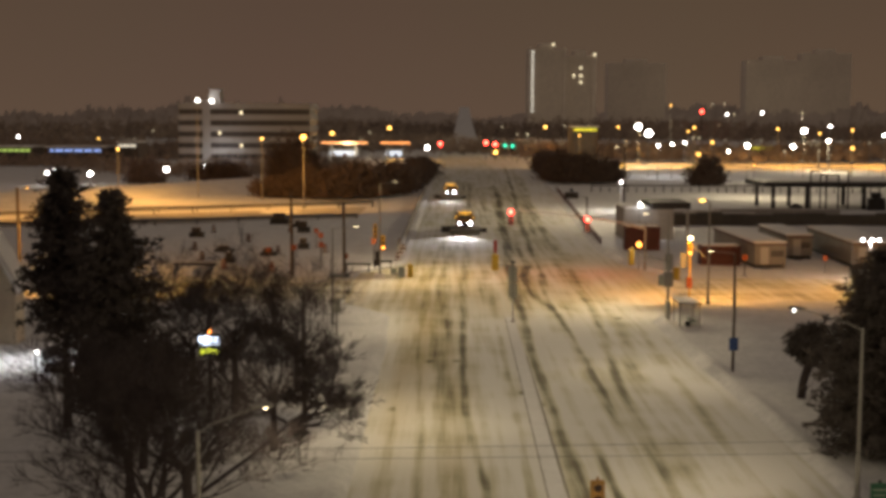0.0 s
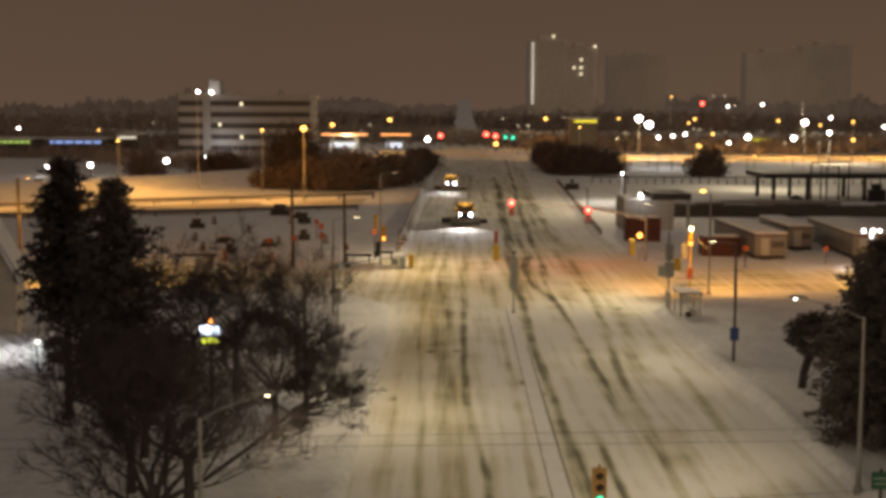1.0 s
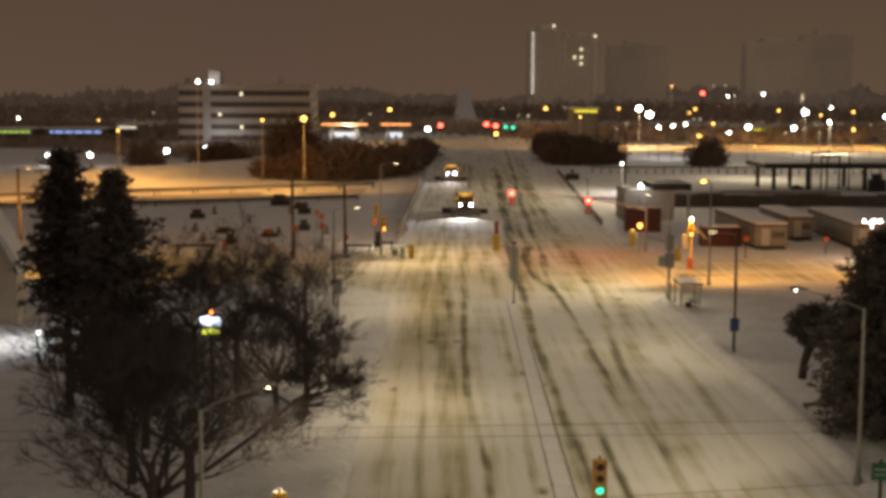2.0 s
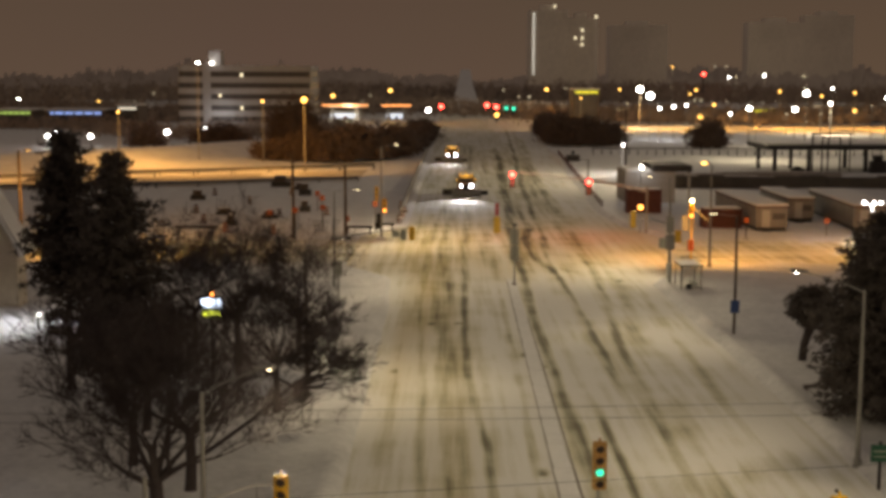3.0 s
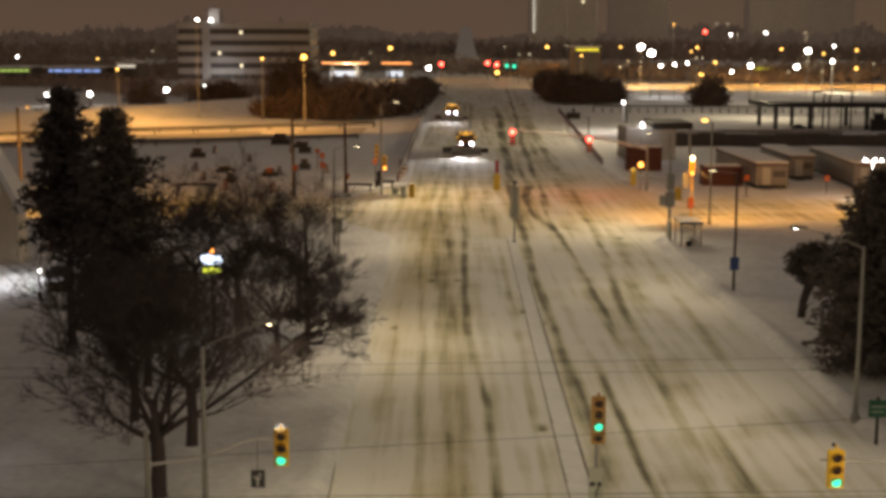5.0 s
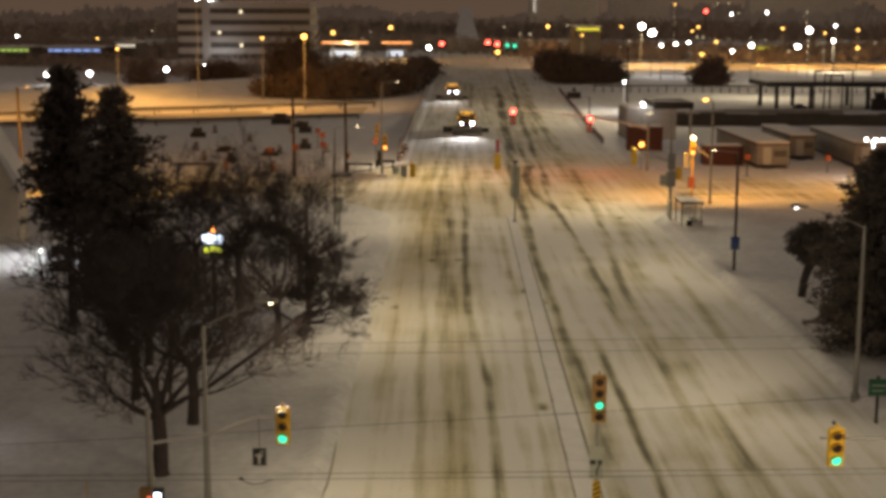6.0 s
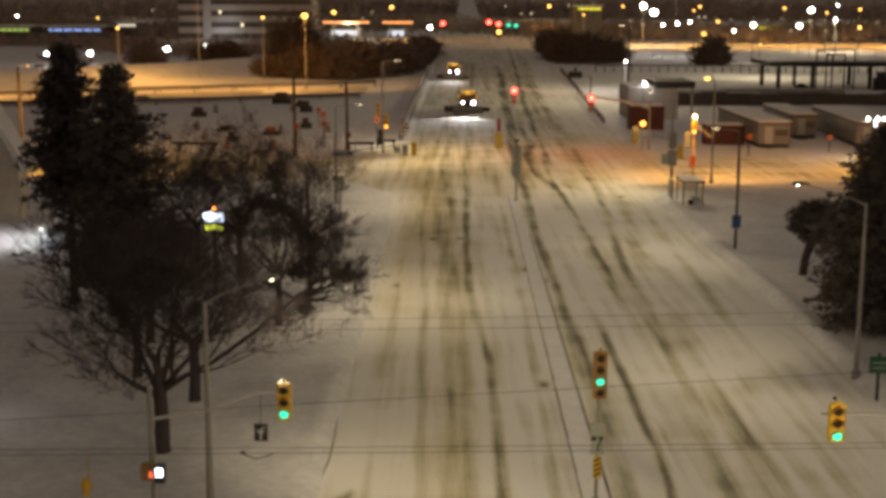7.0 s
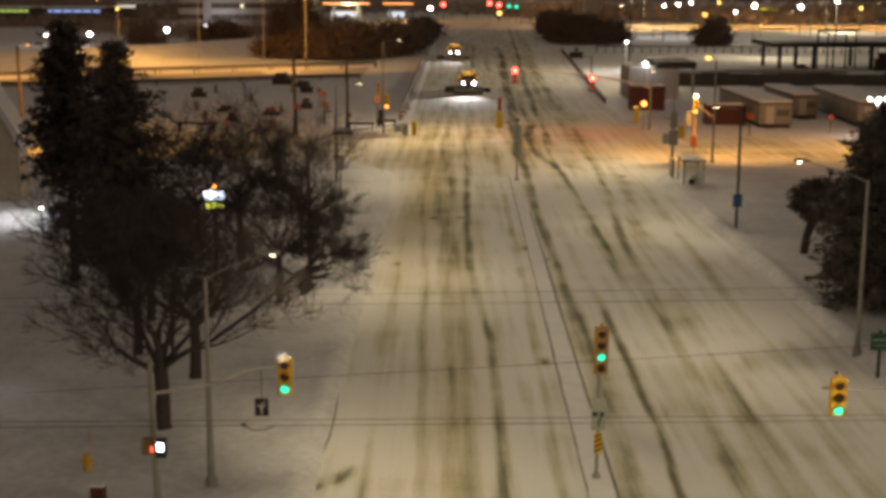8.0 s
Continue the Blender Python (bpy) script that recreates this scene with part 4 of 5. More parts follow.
def brush(name, line, width, height, count, seed, label, blade=1.0, material=None):
    """A belt of leafless scrub along a line of plan points."""
    rnd = random.Random(seed)
    verts, faces = [], []
    for _ in range(count):
        k = rnd.uniform(0, len(line) - 1.001)
        i = int(k)
        ax, ay, ah = line[i]
        bx, by, bh = line[i + 1]
        s = k - i
        h = (ah + (bh - ah) * s) * height * rnd.uniform(0.4, 1.12) * (0.86 + 0.26 * math.sin(k * 9.1 + seed) * math.sin(k * 4.3 + seed))
        x, y = ax + (bx - ax) * s + rnd.gauss(0, width), ay + (by - ay) * s + rnd.gauss(0, width)
        for _ in range(11):
            z = h * rnd.uniform(0.05, 1) ** 0.8
            o = Vector((x + rnd.gauss(0, 0.5), y + rnd.gauss(0, 0.5), z * 0.82))
            d = Vector((rnd.gauss(0, 0.6), rnd.gauss(0, 0.6), rnd.uniform(0.1, 1))).normalized() * rnd.uniform(0.7, 1.5) * blade
            w = d.cross(Vector((rnd.gauss(0, 1), rnd.gauss(0, 1), 0.2))).normalized() * rnd.uniform(0.06, 0.24) * blade
            b = len(verts)
            verts += [tuple(o - w), tuple(o + w), tuple(o + d)]
            faces.append((b, b + 1, b + 2))
    ob = arrays(name, verts, faces, material or TWIG)
    return tagged(ob, label, "brush", kind="stuff")


brush("roadside_brush", ((-36, 283, 0.55), (-30, 280, 0.8), (-22, 276, 0.98), (-16, 282, 1.0), (-10, 290, 0.95), (-6.5, 340, 0.85), (-5.2, 392, 0.75)), 1.6, 8.2, 5200, 2, "dark leafless scrub on the bank beside the street")
brush("roadside_brush", ((44, 350, 0.75), (38, 344, 0.95), (32, 342, 1.0), (28.6, 346, 1.0), (30, 392, 0.85), (31.5, 440, 0.7)), 1.3, 8.8, 3600, 6, "dark leafless scrub beside the far street")
brush("roadside_brush", ((-96, 250, 0.8), (-84, 261, 1.0), (-66, 283, 0.9), (-59, 292, 0.9), (-50, 315, 1.0), (-43, 335, 1.2)), 1.0, 1.7, 1500, 71, "low dark scrub along the crest of the snowy bank")
brush("tree_belt", ((-40, 326, 0.8), (-36, 322, 1.0), (-31, 328, 0.9)), 1.3, 15.0, 900, 73, "tall dark clump of leafless trees before the offices")
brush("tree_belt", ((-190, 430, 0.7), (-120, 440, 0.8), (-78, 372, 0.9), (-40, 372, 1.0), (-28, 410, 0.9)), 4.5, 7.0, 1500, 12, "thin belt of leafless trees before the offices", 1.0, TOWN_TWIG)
brush("tree_belt", ((62, 334, 0.6), (64.5, 332, 1.1), (68, 338, 0.8)), 1.3, 8.6, 520, 14, "dark clump of leafless trees beside the highway")

brush("tree_belt", ((-75, 329, 0.9), (-72, 331, 1.1), (-69, 332, 0.7)), 1.1, 7.6, 260, 51, "dark round clump of trees by white lot lamps")
brush("tree_belt", ((-62, 345, 0.6), (-58, 348, 1.0), (-52, 350, 0.8)), 1.5, 7.0, 300, 53, "dark round clump of trees by white lot lamps")

# ---------------- yard east of the crossing ----------------


def site_trailer(x, y, w, length, h, turn, wall_mat, label):
    t = thing("site_trailer", x, y, 0.05, label, "trailer", "site trailers", rz=turn)
    bm = box(-w / 2, 0, 0.5, w / 2, length, h, 0.05)
    body = part("body", bm, wall_mat, t)
    for k in range(int(length / 1.2)):
        part("panel_rib", box(-w / 2 - 0.04, 0.3 + 1.2 * k, 0.6, -w / 2 - 0.003, 0.38 + 1.2 * k, h - 0.16), wall_mat, body)
    part("roof_snow", box(-w / 2 - 0.05, -0.05, h + 0.004, w / 2 + 0.05, length + 0.05, h + 0.22, 0.09), SNOW_CAP, t)
    part("eave_trim", box(-w / 2 - 0.06, -0.06, h - 0.18, w / 2 + 0.06, -0.004, h, 0.01), RUST, t)
    part("eave_trim", box(-w / 2 - 0.10, 0.0, h - 0.18, -w / 2 - 0.05, length, h, 0.01), RUST, t)
    part("skirt", box(-w / 2 + 0.15, 0.1, -0.1, w / 2 - 0.15, length - 0.1, 0.5), DARKSTEEL, t)
    part("door", box(-w / 2 + 0.7, -0.05, 0.55, -w / 2 + 1.6, -0.004, min(2.45, h - 0.3), 0.01), PALECONC, t)
    win = part("window", box(0.1, -0.04, 1.4, w / 2 - 0.3, -0.004, 2.1, 0.01), DARKGLASS, t)
    part("window_sill", box(0.05, -0.1, 1.32, w / 2 - 0.25, -0.004, 1.39), TRAILER, win)
    for k in range(3):
        part("step", box(-w / 2 + 0.6, -0.35 - 0.28 * k, -0.05, -w / 2 + 1.7, -0.08 - 0.28 * k, 0.42 - 0.16 * k), DARKSTEEL, t)
    return t


site_trailer(36.5, 151, 3.6, 21, 2.9, 1, TRAILER, "long pale site trailer with a snow-covered roof")
site_trailer(42.4, 161, 3.0, 15, 2.9, 0, TRAILER, "narrow pale site trailer with a snow-covered roof")
site_trailer(48.3, 151.5, 5.0, 22, 2.9, -2, TRAILER, "long white site trailer with a snow-covered roof")


def container(x, y, w, d, h, label):
    t = thing("shipping_container", x, y, 0.05, label, "container", "red containers")
    bm = box(-w / 2, 0, 0, w / 2, d, h, 0.03)
    body = part("body", bm, RUST, t)
    for k in range(int(w / 0.3)):
        part("corrugation", box(-w / 2 + 0.12 + 0.3 * k, -0.05, 0.15, -w / 2 + 0.27 + 0.3 * k, -0.003, h - 0.15), RUST, body)
    part("roof_snow", box(-w / 2 + 0.05, 0.05, h + 0.003, w / 2 - 0.05, d - 0.05, h + 0.12, 0.05), SNOW_CAP, t)
    for s in (-1, 1):
        part("corner_post", box(s * w / 2 - 0.08, -0.06, 0, s * w / 2 + 0.08, 0.1, h + 0.02), RUST, t)


container(31.6, 154, 4.3, 2.5, 2.3, "dark red steel container beside the lamp pole")
container(25.2, 171, 4.2, 2.5, 3.1, "dark red steel container behind the crossing")

t = thing("shed_building", 28.2, 186, 0, "plain grey flat-roofed shed with an overhanging roof", "building")
part("wall", box(-3.4, 0, 0, 3.4, 9, 4.4), CONCRETE, t)
part("roof", box(0.2, -0.6, 4.4, 5.6, 9.4, 5.3, 0.05), DARKSTEEL, t)
part("roof_snow", box(-3.3, 0.1, 4.403, 0.15, 8.9, 4.65, 0.08), SNOW_CAP, t)
part("column", box(5.1, -0.4, 0, 5.4, -0.1, 4.4), CONCRETE, t)
part("door", box(-2.6, -0.05, 0, -1.5, -0.004, 2.2, 0.01), DARKSTEEL, t)
part("wall_lamp", ball(-1.2, -0.25, 4.9, 0.2), L_WHITE, t)
part("lamp_bracket", tube([(-1.2, 0.2, 4.4), (-1.2, -0.2, 5.0)], 0.04, 6), DARKSTEEL, t)
lamp_light(27.0, 184.2, 4.6, 70, LED, 0.2)

# street-side barrier, retaining wall and field fence
bm = bmesh.new()
for k in range(26):
    y = 178 + 5 * k
    x = float(road_right(np.array(y))) + 1.0 + 0.02 * k
    x2 = float(road_right(np.array(y + 5))) + 1.0 + 0.02 * (k + 1)
    add_tube(bm, [(x, y, 0.95), (x2, y + 5, 0.95)], 0.14, 4)
    add_tube(bm, [(x, y, 0.45), (x2, y + 5, 0.45)], 0.14, 4)
    add_box(bm, x - 0.08, y - 0.08, 0, x + 0.08, y + 0.08, 1.15)
tagged(part("street_barrier", bm, RUST), "rusty brown steel barrier along the street's edge", "barrier", kind="structure")
bm = bmesh.new()
for k in range(18):
    add_box(bm, 35.5 + 4 * k, 211, -0.2, 39.46 + 4 * k, 212.2, 2.0 + 0.15 * math.sin(k * 1.7), 0.06)
tagged(part("retaining_wall", bm, mat("dark_stained_concrete", (0.11, 0.10, 0.085), 0.9, 0, 0.4, 0.5, 0.4, 6)), "long dark retaining wall across the snow field", "wall", kind="structure")
fence = thing("field_fence", 33, 303, 0, "long low dark picket fence across the snow field", "fence")
part("rail", box(0, 0, 1.5, 95, 0.12, 1.75), DARKSTEEL, fence)
for k in range(48):
    part("picket", box(2 * k, -0.03, 0, 2 * k + 0.22, 0.15, 1.9 if k % 4 == 0 else 1.2), DARKSTEEL, fence)

# raised steel canopy under construction
t = thing("steel_canopy", 58, 248, 0, "half-built dark steel canopy on heavy columns", "canopy")
part("roof_slab", box(0.5, 0, 4.2, 60, 16, 5.0, 0.05), DARKSTEEL, t)
part("roof_snow", box(1.0, 4, 5.003, 59, 15.5, 5.15, 0.06), SNOW_CAP, t)
for x in (2.4, 8.6, 19.0, 30, 41):
    for y in (1, 14):
        part("column", box(x - 0.3, y - 0.3, -0.1, x + 0.3, y + 0.3, 4.2), DARKSTEEL, t)
fr = part("roof_frame", box(9.4, 2, 7.0, 16.6, 2.25, 7.25), DARKSTEEL, t)
for x in (9.5, 11.3, 12.4, 14.6, 16.4):
    part("frame_post", box(x - 0.12, 2, 0, x + 0.12, 2.25, 7.0 if x in (9.5, 16.4) else 6.2), DARKSTEEL, fr)
part("frame_beam", box(11.2, 1.99, 6.2, 14.7, 2.26, 6.42), DARKSTEEL, fr)
part("frame_brace", tube([(9.5, 2.1, 7.0), (12.4, 2.1, 6.3)], 0.09, 6), DARKSTEEL, fr)
for x, w, h in ((20.5, 3.0, 3.4), (6, 2.2, 1.3)):
    tt = thing("machine_crate", 58 + x, 246.5, 0, "dark tarpaulined building machine in snow", "machinery", "machines")
    part("body", box(-w / 2, -0.8, 0, w / 2, 0.8, h * 0.7, 0.15), DARKSTEEL, tt)
    part("hood", box(-w / 3, -0.6, h * 0.7, w / 4, 0.6, h, 0.2), DARKSTEEL, tt)
# low walls and pipes on the field
for x, y, w in ((38.5, 232, 9), (47, 236, 22), (40, 226, 12)):
    tt = thing("low_barrier", x, y, 0.05, "low snow-capped concrete barrier in the field", "barrier", "field barriers")
    part("block", box(0, 0, -0.1, w, 0.6, 0.9, 0.1), CONCRETE, tt)
    part("snow_cap", box(0, 0, 0.903, w, 0.6, 1.05, 0.06), SNOW_CAP, tt)

# bright yard floodlight between the trailers
t = thing("yard_floodlight", 44.6, 141.5, 0, "twin white yard floodlights on a slim mast", "floodlight")
part("mast", tube([(0, 0, 0), (0, 0, 4.1)], 0.08, 8), GALV, t)
part("crossbar", tube([(-1.0, 0, 4.1), (1.0, 0, 4.0)], 0.04, 6), GALV, t)
for x in (-0.8, 0.2, 0.9):
    part("flood_head", ball(x, -0.05, 4.25, 0.13), L_WHITE, t)
lamp_light(44.6, 141.2, 3.8, 350, LED, 0.2)

# ---------------- construction clutter ----------------


def orange_sign(x, y, h, w=0.75):
    t = thing("construction_sign", x, y, 0.05, "orange construction sign on a stand in snow", "road sign", "construction signs")
    part("plate", box(-w / 2, -0.04, h - w, w / 2, 0, h, 0.02), ORANGE, t)
    part("post", box(-0.05, 0.01, 0, 0.05, 0.08, h - w * 0.2), DARKSTEEL, t)
    for s in (-1, 1):
        part("foot", box(-0.06 + s * 0.25, -0.4, -0.02, 0.06 + s * 0.25, 0.5, 0.08), DARKSTEEL, t)


# the first plate stands for the lamp-lit orange lower half of a pole
for x, y, h in ((-15.4, 140.5, 3.6), (-13.4, 150, 3.0), (-13.9, 155, 3.6), (-19.5, 152, 2.2), (-10.3, 143.6, 2.4), (-16.1, 173, 2.6), (-7.6, 150, 3.4), (32.0, 143.5, 2.4), (41.5, 147, 2.0)):
    orange_sign(x, y, h, 0.6)


def barrel(x, y, dark=False):
    t = thing("traffic_barrel", x, y, 0.05, "dark orange traffic barrel standing in snow", "traffic barrel", "traffic barrels")
    part("drum", tube([(0, 0, 0), (0, 0, 0.5), (0, 0, 0.52), (0, 0, 1.0), (0, 0, 1.1)], [0.34, 0.31, 0.29, 0.27, 0.12], 12), ORANGE if not dark else RUST, t)
    part("base", tube([(0, 0, -0.03), (0, 0, 0.1)], 0.45, 12), RUBBER, t)
    for z in (0.3, 0.75):
        part("band", tube([(0, 0, z), (0, 0, z + 0.13)], 0.325 if z < 0.5 else 0.3, 12), WHITEP, t)


for x, y, d in ((-5.2, 158, 1), (-5.0, 163, 1), (-4.8, 168, 1), (-5.5, 176, 1), (-18.5, 147, 0), (-24, 149, 0), (-28, 158, 1), (-20, 165, 1), (-14.5, 168, 1), (-31, 170, 1), (-26, 182, 1), (-22, 196, 1), (-33, 196, 1)):
    barrel(x, y, d)
for x, y, w in ((-26.8, 146.5, 4.6), (-9.2, 147, 3.0), (-6.6, 150, 2.2)):
    t = thing("road_barricade", x, y, 0.05, "low dark barricade rail standing in snow", "barricade", "barricades")
    part("rail", box(-w / 2, -0.08, 0.75, w / 2, 0.08, 1.0, 0.02), DARKSTEEL, t)
    for s in (-1, 1):
        part("leg", box(s * w * 0.4 - 0.06, -0.3, 0, s * w * 0.4 + 0.06, 0.3, 0.75), DARKSTEEL, t)
for k, (x, y, w, h) in enumerate(((-25, 209, 3.0, 2.0), (-21.6, 205, 2.0, 1.2), (-20.9, 163, 2.0, 1.1), (-24.5, 156, 1.2, 1.3), (-17.6, 172, 1.4, 1.5), (-34, 188, 2, 1.5), (-20, 196, 1.8, 1.8), (-27, 168, 2.4, 0.9))):
    t = thing("site_material", x, y, 0, "snow-dusted pallet of dark building material", "pallet", "pallets")
    part("pallet_load", box(-w / 2, -0.6, -0.05, w / 2, 0.6, h * 0.55, 0.08), DARKSTEEL, t)
    part("top_load", box(-w / 3, -0.5, h * 0.55, w / 4, 0.5, h, 0.1), DARKPOLE, t)
    part("snow_cap", box(-w / 3.2, -0.45, h + 0.003, w / 4.4, 0.45, h + 0.1, 0.04), SNOW_CAP, t)

# ---------------- highway on the west side ----------------
for path, z, beam_mat in ((((-14, 221), (-42, 208.5), (-66, 202), (-170, 174)), 0.75, DARKSTEEL), (((-13, 251), (-47, 232), (-72, 218), (-170, 164)), 0.8, GALV),
                          (((-13, 255), (-47, 236), (-72, 222), (-170, 168)), 0.85, DARKSTEEL)):
    x0, y0 = path[0]
    rail = thing("guard_rail", x0, y0, 0.1, "long steel guard rail along the highway", "guard rail", "guard rails")
    part("beam", tube([(x - x0, y - y0, z) for x, y in path], 0.17, 4), beam_mat, rail)
    for k in range(26):
        x = -6.0 * k
        y = float(np.interp(x0 + x, [p[0] for p in path[::-1]], [p[1] for p in path[::-1]])) - y0
        part("post", box(x - 0.09, y - 0.09, -0.2, x + 0.09, y + 0.09, z + 0.1), DARKSTEEL, rail)
bm = bmesh.new()
for k in range(26):
    xa, xb = -14 - 6 * k, -14 - 6 * k - 5.98
    ring = []
    for x in (xa, xb):
        near = float(np.interp(x, (-170, -66, -42, -14), (177, 205, 211, 223)))
        far = float(np.interp(x, (-170, -72, -47, -13), (161, 216, 230, 249)))
        ring.append([(x, near, 0.2), (x, max(far, near + 2), 0.2), (x, max(far, near + 2), 0.3), (x, near, 0.3)])
    va, vb = [[bm.verts.new(p) for p in r] for r in ring]
    for i in range(4):
        bm.faces.new((va[i], va[(i + 1) % 4], vb[(i + 1) % 4], vb[i]))
    bm.faces.new(va[::-1])
    bm.faces.new(vb)
tagged(part("highway", bm, mat("highway_slush", (0.40, 0.38, 0.34), 0.75, 0, 0.35, 0.12, 0.3, 1.1)), "slushy highway lanes lit by orange lamps", "road", kind="structure")
bm = bmesh.new()
for x0 in range(42, 240, 6):
    add_box(bm, x0, 446, 0.3, x0 + 5.98, 496, 0.6, 0.04)
tagged(part("highway_east", bm, bpy.data.materials["highway_slush"]), "slushy highway lanes lit by orange lamps", "road", kind="structure")

# dark concrete parapet along the street's west side
bm = bmesh.new()
for k in range(34):
    y = 168 + 5 * k
    x = float(road_left(np.array(y))) - 1.2
    add_box(bm, x - 0.2, y, 0, x + 0.2, y + 4.95, 1.1 + 0.1 * math.sin(k), 0.05)
tagged(part("street_parapet", bm, CONCRETE), "stained concrete parapet along the street's edge", "barrier", kind="structure")

# ---------------- building by the near lawn ----------------
t = thing("house", -37.2, 99, 0, "cream-sided house with a steep snowy gable roof", "house")
part("wall", box(-5, 0, 0, 5.9, 2.2, 4.1), SIDING, t)
for foot, out in ((-5.6, -0.3), (6.35, 0.3)):
    bm = bmesh.new()
    ends = [[bm.verts.new((x, y, z)) for x, z in ((foot, 3.9), (0.4, 14.5), (0.4, 15.0), (foot + out, 4.1))] for y in (-0.35, 2.5)]
    for k in range(4):
        bm.faces.new((ends[0][k], ends[0][(k + 1) % 4], ends[1][(k + 1) % 4], ends[1][k]))
    bm.faces.new(ends[0][::-1])
    bm.faces.new(ends[1])
    bmesh.ops.recalc_face_normals(bm, faces=bm.faces[:])
    part("roof", bm, SNOW_CAP, t)
bm = bmesh.new()
ends = [[bm.verts.new((x, y, z)) for x, z in ((-5, 4.1), (5.9, 4.1), (0.4, 13.9))] for y in (0.0, 2.2)]
for k in range(3):
    bm.faces.new((ends[0][k], ends[0][(k + 1) % 3], ends[1][(k + 1) % 3], ends[1][k]))
bm.faces.new(ends[0][::-1])
bm.faces.new(ends[1])
bmesh.ops.recalc_face_normals(bm, faces=bm.faces[:])
part("gable", bm, SIDING, t)
part("fascia", tube([(6.4, -0.5, 3.95), (0.4, -0.5, 14.7)], 0.14, 4), WHITEP, t)
for k in range(9):
    part("siding_board", box(-5, -0.03, 0.2 + 0.42 * k, 5.92, -0.004, 0.58 + 0.42 * k), SIDING, t)
w = part("window", box(2.2, -0.09, 1.4, 3.6, -0.034, 2.9, 0.02), DARKGLASS, t)
part("window_frame", box(2.1, -0.12, 1.28, 3.7, -0.093, 1.4), WHITEP, w)
t = thing("wall_floodlight", -27.2, 90.0, 0.1, "low white floodlight washing the forecourt snow", "floodlight")
part("post", tube([(0, 0, 0), (0, 0, 1.0)], 0.06, 8), DARKSTEEL, t)
part("flood_head", ball(0.1, -0.1, 1.1, 0.08, 1.2, 0.8, 0.7), L_WHITE, t)
lamp_light(-28.6, 91.6, 4.6, 1000, LED, 0.15, 150)

t = thing("wall_floodlight", -20.6, 51.5, 0.1, "low white floodlight washing the snowy lawn", "floodlight")
part("post", tube([(0, 0, 0), (0, 0, 2.6)], 0.06, 8), DARKSTEEL, t)
part("flood_head", ball(0.1, -0.1, 2.7, 0.2, 1.2, 0.8, 0.7), L_WHITE, t)
lamp_light(-20.2, 51.2, 2.9, 42, LED, 0.15, 120, (-18.2, 51))

# pylon sign behind the branches
t = thing("pylon_sign", -12.95, 75, 0.1, "small illuminated pylon sign behind bare branches", "sign")
part("post", tube([(0, 0, 0), (0, 0, 3.6)], 0.1, 8), DARKSTEEL, t)
cab = part("cabinet", box(-0.62, 0, 3.5, 0.62, 0.25, 4.75, 0.03), DARKSTEEL, t)
P_WHITE, P_LIME = glow("panel_white", (0.72, 0.82, 1.0), 2.6), glow("panel_lime", (0.62, 0.66, 0.04), 1.6)
for x0, x1, z0, z1 in ((-0.6, -0.36, 4.28, 4.62), (-0.3, -0.1, 4.22, 4.68), (-0.06, 0.2, 4.3, 4.6), (0.26, 0.58, 4.26, 4.62), (-0.5, 0.5, 4.14, 4.2)):
    part("white_bar", box(x0, -0.03, z0, x1, -0.003, z1, 0.01), P_WHITE, cab)
for x0, x1, z0, z1 in ((-0.5, -0.22, 3.62, 3.95), (-0.16, 0.08, 3.68, 3.98), (0.14, 0.5, 3.6, 3.9)):
    part("lime_bar", box(x0, -0.03, z0, x1, -0.003, z1, 0.01), P_LIME, cab)
bm = bmesh.new()
f = bm.faces.new([bm.verts.new(p) for p in ((-0.13, 0, 4.78), (0.15, 0, 4.78), (0.02, 0, 5.06))])
bmesh.ops.solidify(bm, geom=[f], thickness=0.1)
part("emblem", bm, glow("emblem_orange", (1.0, 0.45, 0.1), 2.0), cab)
lamp_light(-12.95, 74.0, 4.3, 40, (0.8, 0.9, 1.0), 0.3)

# ---------------- snow ploughs ----------------


